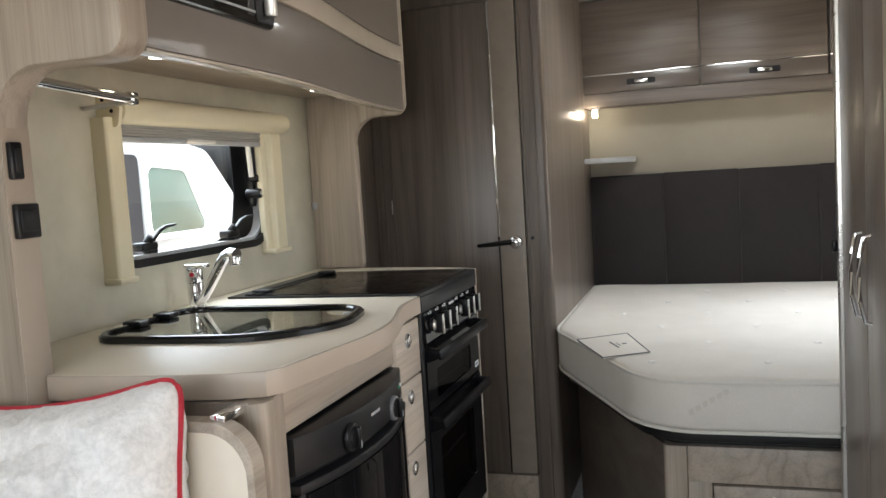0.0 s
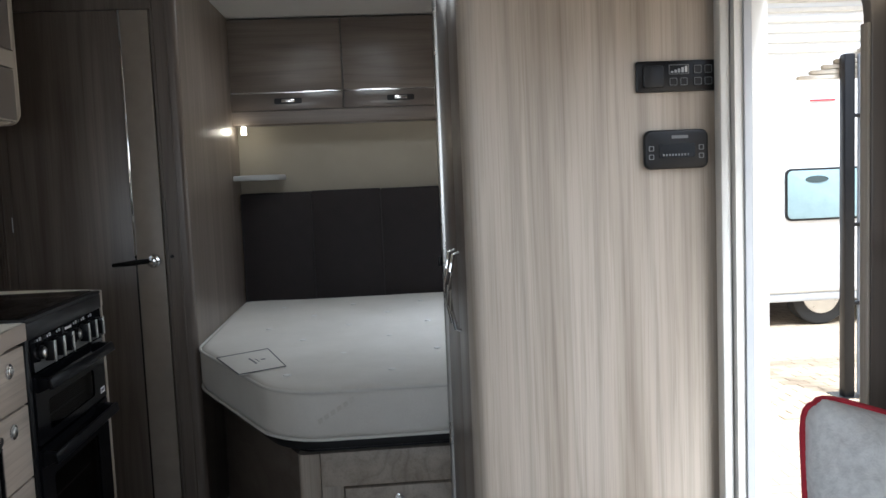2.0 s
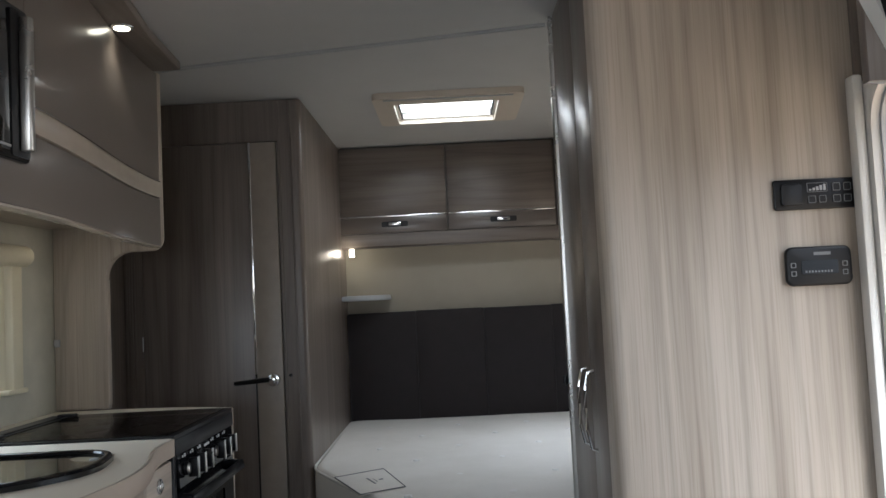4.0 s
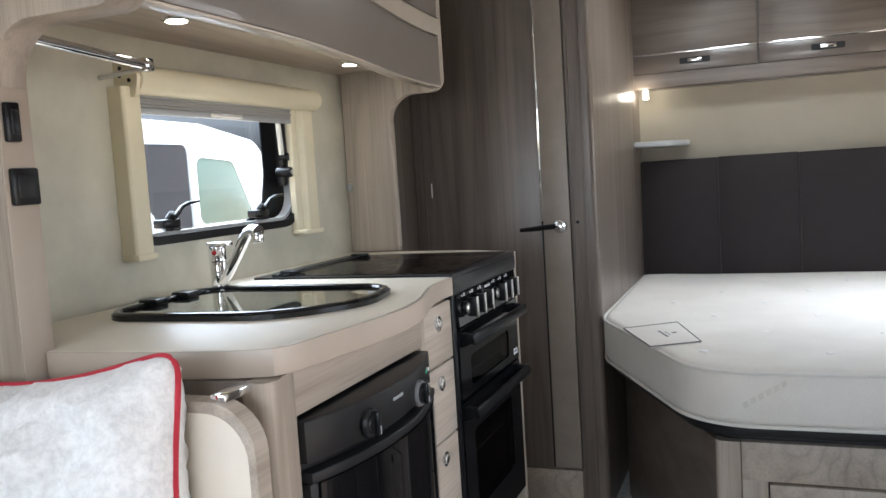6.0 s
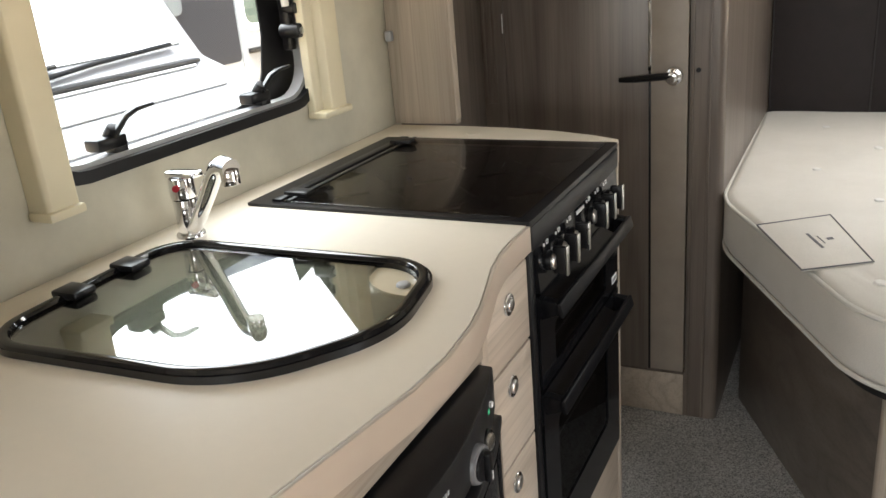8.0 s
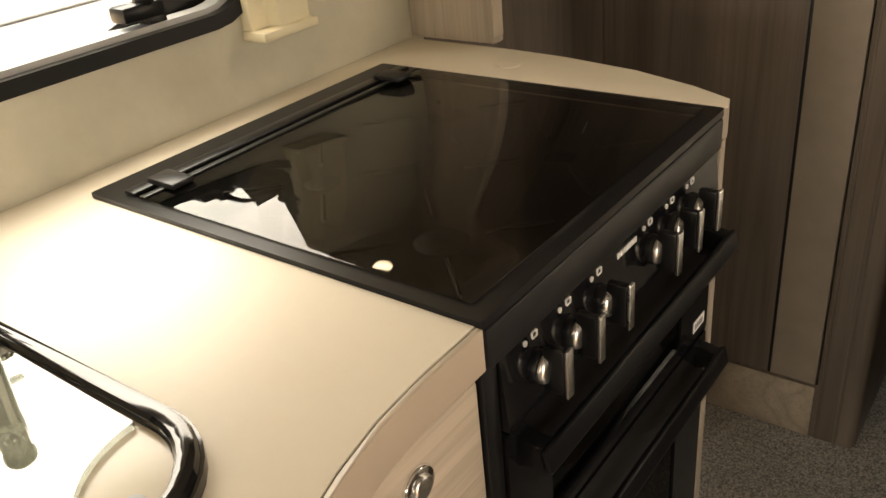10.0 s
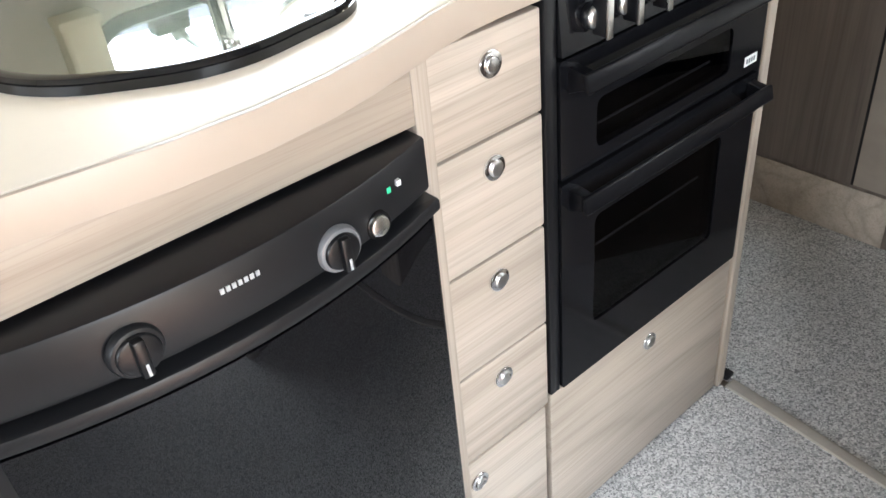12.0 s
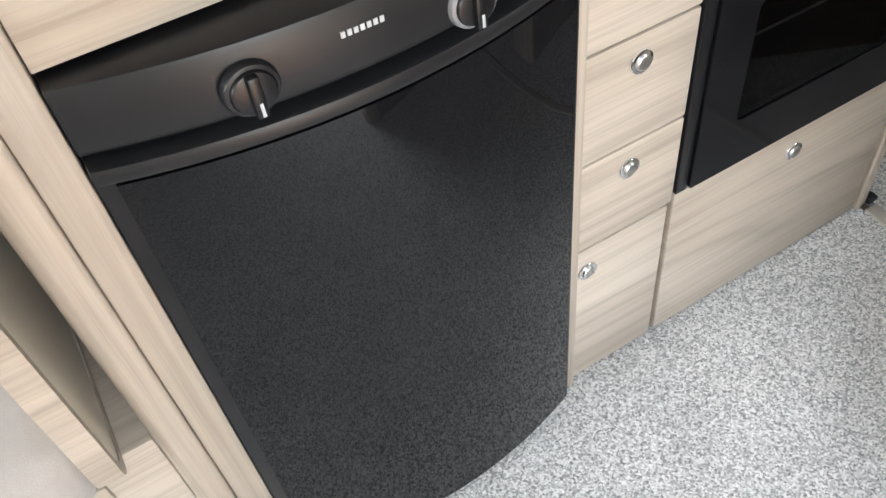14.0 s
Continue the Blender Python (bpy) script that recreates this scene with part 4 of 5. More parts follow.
# units: end, fridge surround, drawers
eu = thing("kitchen_end_unit", (-0.6, 1.5, 0.0), "pale ash kitchen end panel and fridge surround", "cabinet")
# Grey-brown instead of pale ash: the shade behind the flap is in the colour.
part("end_panel", box(B(), XL + 0.002, -0.3785, 1.475, 1.495, 0.002, 0.913, 0.002), dusk_v, eu, "grey-brown end panel, its shade put in by darker wood")
part("corner_post", prism(B(), rounded([(-0.378, 1.470, 0), (-0.338, 1.470, 0.022), (-0.338, 1.508, 0.006), (-0.378, 1.508, 0)], 6), "z", 0.002, 0.913), ash_v, eu)
part("side_post", box(B(), -0.378, -0.345, 1.5085, 1.545, 0.002, 0.913, 0.003), ash_v, eu)
part("fascia", box(B(), -0.375, -0.350, 1.546, 2.006, 0.846, 0.913, 0.002), ash_h, eu, "level-grained fascia over the fridge")
part("divider", box(B(), -0.385, -0.354, 2.009, 2.031, 0.002, 0.913, 0.003), ash_v, eu)
part("lower_panel", box(B(), XL + 0.003, -0.55, 1.497, 2.6, 0.002, 0.04), ash_v, eu)

dc = thing("drawer_unit", (-0.6, 2.11, 0.0), "narrow pale ash kitchen drawer unit with chrome push knobs", "drawers")
# Dark wood colours in the shade between the drawer fronts.
part("carcass", box(B(), XL + 0.003, -0.386, 2.032, 2.196, 0.045, 0.912), dusk_v, dc, "carcass, dark wood for the shade in the gaps")
for k, (z0, z1, ky, kz) in enumerate(((0.785, 0.906, 2.118, 0.869), (0.629, 0.782, 2.115, 0.747), (0.470, 0.626, 2.112, 0.591), (0.314, 0.467, 2.109, 0.430), (0.008, 0.311, 2.051, 0.268))):
    y0 = 2.032 if k < 4 else 2.012
    d = part("drawer_front", box(B(), FX - 0.018, FX, y0, 2.196 if k < 4 else 2.190, z0, z1, 0.003), ash_h, dc)
    part("knob_ring", rod(B(), (FX - 0.001, ky, kz), (FX + 0.004, ky, kz), 0.0165, 0.0155, 24, 0.0015), chrome, d, "chrome knob ring")
    part("push_knob", rod(B(), (FX + 0.0035, ky, kz), (FX + 0.0075, ky, kz), 0.011, 0.0095, 20, 0.002), satin, d, "satin push knob")

# fridge with a bowed front
dial_grey = plain("grey_dial_ring", (0.16, 0.16, 0.165), 0.3, vary=0.05)
def bow(y, out):
    s = (y - 1.773) / 0.23
    return -0.338 + 0.041 * (1 - s * s) + out


YS = [1.547 + 0.457 * i / 14 for i in range(15)]
fg = thing("fridge", (-0.6, 1.778, 0.0), "black built-in caravan fridge with a bowed glossy door and control fascia", "fridge")
part("cabinet", box(B(), -0.88, -0.372, 1.552, 2.003, 0.045, 0.838), black_plastic, fg)
bm = prism(B(), [(-0.37, 2.004), (-0.37, 1.547)] + [(bow(y, 0.0), y) for y in YS], "z", 0.779, 0.840, 0.004)
cp = part("control_fascia", bm, soot_plastic, fg, "matt charcoal control fascia")
part("fascia_ledge", prism(B(), [(-0.37, 1.997), (-0.37, 1.549)] + [(bow(y, -0.014), y) for y in YS], "z", 0.7695, 0.7785), black_plastic, fg)
dr = part("door", prism(B(), [(-0.37, 1.999), (-0.37, 1.547)] + [(bow(y, 0.002), y) for y in YS], "z", 0.018, 0.751, 0.003), soot_plastic, fg, "charcoal door frame")
part("door_lip", prism(B(), [(-0.37, 2.012), (-0.37, 1.547)] + [(bow(y, 0.0065), y) for y in YS] + [(bow(2.0, 0.003), 2.012)], "z", 0.7512, 0.768, 0.004), soot_plastic, dr, "bowed pull lip")
GS = [1.561 + 0.436 * i / 14 for i in range(15)]
part("door_glass", prism(B(), [(-0.36, 1.997), (-0.36, 1.561)] + [(bow(y, 0.006), y) for y in GS], "z", 0.03, 0.750), fridge_gloss, dr, "mirror-black door glass")
for ky, kz, kr in ((1.677, 0.802, 0.024), (1.868, 0.796, 0.0235)):
    x = bow(ky, 0.0)
    kn = part("dial", rod(B(), (x - 0.001, ky, kz), (x + 0.008, ky, kz), kr, kr - 0.002, 28, 0.002), dial_grey if ky > 1.8 else soot_plastic, cp, "ringed selector dial")
    part("dial_face", rod(B(), (x + 0.007, ky, kz), (x + 0.012, ky, kz), kr - 0.005, kr - 0.006, 24, 0.002), black_plastic, kn)
    part("dial_grip", box(B(), x + 0.011, x + 0.019, ky - 0.005, ky + 0.005, kz - kr + 0.006, kz + kr - 0.006, 0.002), black_plastic, kn)
    part("pointer", box(B(), x + 0.019, x + 0.0197, ky - 0.001, ky + 0.0015, kz - kr + 0.008, kz - 0.004), grey_plastic, kn)
x = bow(1.920, 0.0)
part("button", rod(B(), (x - 0.002, 1.920, 0.790), (x + 0.007, 1.920, 0.790), 0.0115, 0.0105, 20, 0.002), satin, cp, "round silver igniter button")
part("button_ring", rod(B(), (x - 0.002, 1.920, 0.790), (x + 0.003, 1.920, 0.790), 0.0145, 0.014, 20), black_gloss, cp)
x = bow(1.945, 0.0)
part("indicator", box(B(), x - 0.002, x + 0.0015, 1.934, 1.944, 0.812, 0.818), green_glow, cp, "small green indicator")
part("print_bar", box(B(), x - 0.004, x + 0.001, 1.952, 1.957, 0.814, 0.820), white_ink, cp)
x = bow(1.77, 0.0)
for i in range(7):
    part("print_bar", box(B(), x - 0.002, x + 0.0008, 1.752 + 0.0055 * i, 1.7555 + 0.0055 * i, 0.8145, 0.8195), grey_plastic, cp)

# cooker
CY0, CY1 = 2.202, 2.664
ck = thing("cooker", (-0.6, 2.43, 0.0), "black built-in caravan cooker with grill, oven and a glass hob lid", "cooker")
part("body", box(B(), XL + 0.06, FX - 0.02, CY0 + 0.004, CY1 - 0.004, 0.33, 0.945), black_plastic, ck)
part("side_frame", box(B(), FX - 0.02, FX + 0.003, CY0 - 0.003, CY0 + 0.016, 0.328, 0.915, 0.002), black_plastic, ck)
part("side_frame", box(B(), FX - 0.02, FX + 0.003, CY1 - 0.006, CY1, 0.328, 0.915, 0.002), black_plastic, ck)
hobf = part("hob_frame", ring(B(), rrect(-0.846, FX + 0.006, CY0 - 0.003, 2.668, 0.004, 2), rrect(-0.80, FX - 0.014, CY0 + 0.014, 2.655, 0.003, 2), "z", 0.9495, 0.9575), black_plastic, ck, "black hob frame")
part("hob_pan", box(B(), -0.80, FX - 0.014, CY0 + 0.014, 2.655, 0.934, 0.9365), matt_black, ck, "dark hob pan")
gl = part("hob_lid", prism(B(), rrect(-0.785, FX - 0.012, CY0 + 0.012, 2.657, 0.006, 3), "z", 0.9555, 0.9600, 0.001), hob_glass, ck, "black tinted glass lid")
part("lid_rail", box(B(), -0.806, -0.788, CY0 + 0.012, 2.657, 0.957, 0.9625, 0.002), black_plastic, gl)
part("lid_rail", box(B(), -0.778, -0.770, CY0 + 0.012, 2.657, 0.9603, 0.9618, 0.0005), soot_plastic, gl)
for y in (2.252, 2.61):
    part("lid_hinge", box(B(), -0.800, -0.756, y - 0.014, y + 0.014, 0.9605, 0.968, 0.003), soot_plastic, gl, "grey hinge block")
for bx, by, br in ((-0.468, 2.300, 0.034), (-0.468, 2.505, 0.026), (-0.655, 2.345, 0.026), (-0.655, 2.555, 0.034)):
    bu = part("burner", rod(B(), (bx, by, 0.9366), (bx, by, 0.944), br, br * 0.92, 24, 0.002), chrome, ck, "metal gas burner")
    part("burner_cap", rod(B(), (bx, by, 0.944), (bx, by, 0.948), br * 0.80, br * 0.5, 24, 0.002), matt_black, bu)
    for k in range(4):
        a = math.pi / 4 + k * math.pi / 2
        part("pan_bar", rod(B(), (bx + 0.04 * math.cos(a), by + 0.04 * math.sin(a), 0.949), (bx + 0.10 * math.cos(a), by + 0.10 * math.sin(a), 0.949), 0.0024, None, 8), black_plastic, ck)
part("front_rail", box(B(), FX - 0.012, FX + 0.008, CY0, 2.662, 0.912, 0.9495, 0.004), soot_plastic, ck, "black front rail")
pn = part("control_panel", prism(B(), [(FX - 0.02, 0.842), (FX + 0.010, 0.842), (FX + 0.004, 0.911), (FX - 0.02, 0.911)], "y", CY0 + 0.017, CY1 - 0.007), oven_black, ck)
for ky in (2.268, 2.322, 2.377, 2.482, 2.534, 2.585):
    kn = part("knob", rod(B(), (FX + 0.004, ky, 0.876), (FX + 0.014, ky, 0.876), 0.0155, 0.0145, 22, 0.002), black_plastic, pn)
    part("knob_disc", rod(B(), (FX + 0.013, ky, 0.876), (FX + 0.020, ky, 0.876), 0.0150, 0.012, 22, 0.003), satin, kn, "bright metal knob disc")
    gp = part("grip", box(B(), FX + 0.014, FX + 0.034, ky - 0.0045, ky + 0.0045, 0.857, 0.899, 0.002), black_plastic, kn, "black knob grip")
    part("grip_face", box(B(), FX + 0.0342, FX + 0.0375, ky - 0.0048, ky + 0.0048, 0.855, 0.901, 0.001), satin, gp, "satin metal grip face")
    part("pictogram", ring(B(), rrect(ky - 0.004, ky + 0.004, 0.902, 0.909, 0.001, 1), rrect(ky - 0.003, ky + 0.003, 0.903, 0.908, 0.001, 1), "x", FX + 0.002, FX + 0.0058), white_ink, pn)
    part("pictogram", ring(B(), rrect(ky - 0.016, ky - 0.012, 0.902, 0.907, 0.0015, 2), rrect(ky - 0.0153, ky - 0.0127, 0.9027, 0.9063, 0.001, 2), "x", FX + 0.002, FX + 0.0060), white_ink, pn)
for i in range(7):
    part("print_bar", box(B(), FX + 0.003, FX + 0.0058, 2.412 + 0.0058 * i, 2.4165 + 0.0058 * i, 0.899, 0.9045), white_ink, pn)
for z0, z1, w0, w1 in ((0.681, 0.836, 0.700, 0.768), (0.330, 0.674, 0.415, 0.60)):
    d = part("oven_door", ring(B(), rrect(CY0 + 0.018, CY1 - 0.008, z0, z1, 0.004, 3), rrect(2.285, 2.575, w0, w1, 0.012, 3), "x", FX - 0.016, FX + 0.006), oven_black, ck, "gloss black oven door")
    part("door_glass", prism(B(), rrect(2.284, 2.576, w0 - 0.001, w1 + 0.001, 0.010, 3), "x", FX - 0.006, FX + 0.0035), oven_glass, d, "dark oven glass")
    part("rack", tube(B(), [(FX - 0.0125, 2.31, min(w0 + 0.02, 0.72) if z0 > 0.5 else 0.532), (FX - 0.0125, 2.55, min(w0 + 0.02, 0.72) if z0 > 0.5 else 0.532)], 0.0018, 8), white_plastic, d, "pale rack rod")
    hz = z1 - 0.012
    hb = part("door_handle", prism(B(), rounded([(FX + 0.034, hz, 0.003), (FX + 0.040, hz - 0.024, 0.004), (FX + 0.031, hz - 0.025, 0.003), (FX + 0.026, hz - 0.002, 0.003)], 3), "y", CY0 + 0.030, CY1 - 0.012, 0.003), handle_black, d, "black bar handle")
    for y in (CY0 + 0.032, CY1 - 0.034):
        part("handle_lug", prism(B(), [(FX + 0.004, hz + 0.002), (FX + 0.030, hz - 0.002), (FX + 0.032, hz - 0.020), (FX + 0.004, hz - 0.032)], "y", y, y + 0.018, 0.002), handle_black, hb)
st = part("sticker", box(B(), FX + 0.0062, FX + 0.0068, 2.612, 2.644, 0.694, 0.709), white_ink, ck, "small white rating sticker")
for i in range(4):
    part("print_bar", box(B(), FX + 0.0069, FX + 0.0072, 2.616 + 0.006 * i, 2.620 + 0.006 * i, 0.698, 0.705), ink, st)
ld = thing("low_drawer", (-0.6, 2.43, 0.0), "wide pale ash drawer under the cooker with a push knob", "drawer")
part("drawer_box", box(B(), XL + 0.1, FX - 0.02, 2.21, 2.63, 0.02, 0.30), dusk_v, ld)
d = part("drawer_front", box(B(), FX - 0.018, FX, 2.200, 2.662, 0.010, 0.325, 0.003), ash_h, ld)
part("knob_ring", rod(B(), (FX - 0.001, 2.434, 0.280), (FX + 0.004, 2.434, 0.280), 0.0165, 0.0155, 24, 0.0015), chrome, d, "chrome knob ring")
part("push_knob", rod(B(), (FX + 0.0035, 2.434, 0.280), (FX + 0.0075, 2.434, 0.280), 0.011, 0.0095, 20, 0.002), satin, d)
ep = thing("cooker_end_panel", (-0.6, 2.67, 0.0), "pale ash end panel beside the cooker", "panel")
part("panel", prism(B(), rounded([(XL + 0.002, 2.672, 0), (FX + 0.003, 2.672, 0.004), (FX - 0.002, 2.702, 0.008), (-0.52, 2.745, 0.01), (XL + 0.002, 2.765, 0)], 3), "z", 0.004, 0.913), ash_v, ep)
part("foot", box(B(), -0.376, -0.356, 2.700, 2.724, 0.001, 0.012, 0.003), soot_plastic, ep, "small dark corner foot")

# uprights and overhead lockers
def upright(name, x_in, x_out, z_bot, y0, y1, z0, label):
    pts = [(XL + 0.002, z0), (x_in, z0)] + arc((x_in + 0.075, z_bot - 0.075), 0.075, 180, 90, 8)
    pts += arc((x_out - 0.035, z_bot + 0.035), 0.035, -90, 0, 6) + [(x_out, 1.93), (XL + 0.002, 1.93)]
    th = thing(name, (XL, y0, z0), label, "panel")
    part("board", prism(B(), pts, "y", y0, y1, 0.004), ash_v, th)
    part("edge_strip", box(B(), x_in - 0.001, x_in + 0.0015, y0 + 0.003, y1 - 0.003, z0 + 0.01, z_bot - 0.08, 0.0005), edge_foil, th, "pale edging strip")
    return th


upright("overhead_end_panel", -0.750, -0.584, 1.405, 2.805, 2.835, 0.9545, "pale ash upright curving into the kitchen overhead locker")
upright("overhead_end_panel", -0.692, -0.470, 1.400, 1.415, 1.4735, 0.30, "pale ash upright at the lounge end of the kitchen")


def face_x(y):
    s = min(1, max(0, (y - 1.75) / 1.04))
    return -0.478 - 0.106 * (s * s * (3 - 2 * s))


def bowed(y0, y1, z0, z1, out, depth, n=10, r=0.002):
    ys = [y0 + (y1 - y0) * i / n for i in range(n + 1)]
    return prism(B(), [(face_x(y) + out, y) for y in ys] + [(face_x(y) + out - depth, y) for y in ys[::-1]], "z", z0, z1, r)


ol = thing("overhead_locker", (-0.75, 2.1, 1.41), "grey-brown kitchen overhead locker with a beige band and microwave bay", "cabinet")
part("floor_panel", prism(B(), [(XL + 0.002, 1.448), (XL + 0.002, 2.783)] + [(face_x(y) - 0.02, y) for y in (2.783, 2.4, 2.1, 1.8, 1.448)], "z", 1.478, 1.488), ash_h, ol)
part("fascia", bowed(1.475, 2.804, 1.418, 1.553, 0, 0.018), taupe_gloss, ol, "plain taupe fascia")
part("light_lip", bowed(1.475, 2.804, 1.412, 1.4175, 0.001, 0.03), beige_gloss, ol)
part("band", bowed(1.845, 2.803, 1.556, 1.602, 0.003, 0.018), beige_gloss, ol, "beige gloss band")
part("chrome_strip", bowed(1.845, 2.803, 1.6025, 1.6055, 0.004, 0.014, r=0.0006), chrome, ol)
d = part("door", bowed(1.845, 2.803, 1.607, 1.926, 0, 0.018), taupe_gloss, ol, "taupe gloss door")
part("bay_side", box(B(), -0.8, face_x(1.84) - 0.001, 1.836, 1.844, 1.555, 1.928), taupe_gloss, ol)
part("bay_top", bowed(1.447, 1.835, 1.765, 1.926, 0, 0.018), taupe_gloss, ol)
part("back", box(B(), XL + 0.003, XL + 0.01, 1.448, 2.783, 1.49, 1.928), dusk_v, ol)
mw = thing("microwave", (-0.7, 1.64, 1.555), "black built-in microwave with a glass door and bar handle", "microwave")
part("body", box(B(), -0.86, -0.49, 1.455, 1.832, 1.4885, 1.76), black_plastic, mw)
part("door", prism(B(), rrect(1.452, 1.838, 1.492, 1.762, 0.012, 4), "x", -0.4915, -0.470, 0.004), black_gloss, mw, "black glass door")
part("door_handle", prism(B(), rounded([(-0.468, 1.798, 0.003), (-0.448, 1.800, 0.006), (-0.448, 1.816, 0.006), (-0.468, 1.818, 0.003)], 3), "z", 1.51, 1.745, 0.004), satin, mw, "vertical satin bar handle")
part("control_strip", prism(B(), rrect(1.775, 1.834, 1.50, 1.755, 0.006, 3), "x", -0.4702, -0.4685), soot_plastic, mw)
part("bezel", box(B(), -0.4697, -0.468, 1.47, 1.77, 1.512, 1.516), grey_plastic, mw)
solo("cornice", prism(B(), [(XL + 0.002, 1.40), (XL + 0.002, 2.80)] + [(face_x(y) + 0.072, y) for y in (2.80, 2.5, 2.2, 1.9, 1.40)], "z", 1.931, ZC - 0.002, 0.004), dusk_y, "grey-brown cornice board along the kitchen lockers", "cornice")
for lx, ly, lz in ((-0.728, 1.854, 1.478), (-0.760, 2.597, 1.478), (-0.527, 2.406, 1.931), (-0.53, 1.75, 1.931)):
    dl = thing("downlight", (lx, ly, lz), "small round recessed downlight, lit", "downlight", "kitchen downlights")
    part("bezel", rod(B(), (lx, ly, lz - 0.004), (lx, ly, lz - 0.0004), 0.026, 0.030, 24, 0.001), chrome, dl, "chrome bezel")
    part("lens", rod(B(), (lx, ly, lz - 0.0055), (lx, ly, lz - 0.0041), 0.019, 0.020, 20), lamp_glow, dl, "glowing lens")
    s = new("downlight_beam", bpy.data.lights.new("downlight_beam", "SPOT"))
    s.data.energy, s.data.color, s.data.spot_size, s.data.spot_blend, s.data.shadow_soft_size = 0.6 if lz > 1.9 else 0.15, (1.0, 0.84, 0.62), radians(125), 0.6, 0.02
    out = 0.03 if lz > 1.9 else 0.0
    s.matrix_world = look((lx + out, ly, lz - 0.012), (lx + out, ly, 0))

rl = thing("towel_rail", (-0.72, 1.45, 1.388), "slim chrome rail under the kitchen locker", "rail")
part("bar", tube(B(), [(-0.690, 1.452, 1.393), (-0.722, 1.62, 1.393), (-0.755, 1.79, 1.393)], 0.009, 12), chrome, rl)
part("end_cap", rod(B(), (-0.753, 1.782, 1.393), (-0.757, 1.803, 1.393), 0.012, 0.011, 14, 0.002), chrome, rl)
part("bracket", box(B(), -0.766, -0.748, 1.792, 1.808, 1.382, 1.405, 0.003), soot_plastic, rl)
part("bracket_arm", rod(B(), (-0.756, 1.802, 1.389), (XL + 0.001, 1.84, 1.389), 0.005, None, 8), satin, rl)
for y0, y1, z0, z1 in ((1.424, 1.447, 1.246, 1.300), (1.424, 1.468, 1.160, 1.211)):
    so = thing("socket", (-0.692, (y0 + y1) / 2, z0), "black socket plate on the side of the ash upright", "socket", "sockets on the kitchen upright")
    part("plate", box(B(), -0.6915, -0.682, y0, y1, z0, z1, 0.003), black_plastic, so)
    part("insert", box(B(), -0.6825, -0.680, y0 + 0.006, y1 - 0.006, z0 + 0.010, z1 - 0.010, 0.001), soot_plastic, so)
solo("wall_hook", box(B(), -0.899, -0.884, 2.790, 2.8045, 1.138, 1.160, 0.003), grey_plastic, "small clear catch on the ash upright", "hook")

# hinged worktop flap, hanging down
fl = thing("worktop_flap", (-0.55, 1.43, 0.4), "cream worktop extension flap with an ash edge, folded down", "flap")
fo = rounded([(-0.686, 0.40, 0.03), (-0.320, 0.40, 0.03), (-0.320, 0.906, 0.065), (-0.686, 0.906, 0.03)], 8)
part("edge", ring(B(), fo, shrink(fo, 0.016), "y", 1.406, 1.434), ash_h, fl, "ash edge band")
part("board", prism(B(), shrink(fo, 0.0155), "y", 1.4075, 1.4325), worktop_mat, fl, "cream laminate board")
part("hinge", box(B(), -0.385, -0.362, 1.412, 1.478, 0.903, 0.9138, 0.002), chrome, fl, "chrome flap hinge")

# ---- lounge: benches, cushions, curtain, right-hand locker ----
bs = thing("bench_seat", (-0.6, 0.5, 0.0), "lounge bench in pale ash with grey upholstery", "bench")
part("base", box(B(), XL + 0.003, -0.36, -1.2, 1.40, 0.002, 0.36, 0.004), ash_h, bs)
part("end_block", box(B(), -0.685, -0.362, 1.4005, 1.468, 0.002, 0.395, 0.003), ash_h, bs, "pale ash block beside the kitchen end")
part("seat_cushion", box(B(), XL + 0.003, -0.33, -1.2, 1.40, 0.362, 0.48, 0.03, 4), grey_cloth, bs)
part("backrest", box(B(), XL + 0.003, -0.74, -1.2, 1.385, 0.482, 0.86, 0.03, 4), grey_cloth, bs)
bs = thing("bench_seat", (0.9, 0.4, 0.0), "lounge bench in pale ash with grey upholstery", "bench")
part("base", box(B(), 0.66, XR - 0.003, -1.2, 1.31, 0.002, 0.36, 0.004), ash_h, bs)
part("seat_cushion", box(B(), 0.64, XR - 0.003, -1.2, 1.31, 0.362, 0.48, 0.03, 4), grey_cloth, bs)


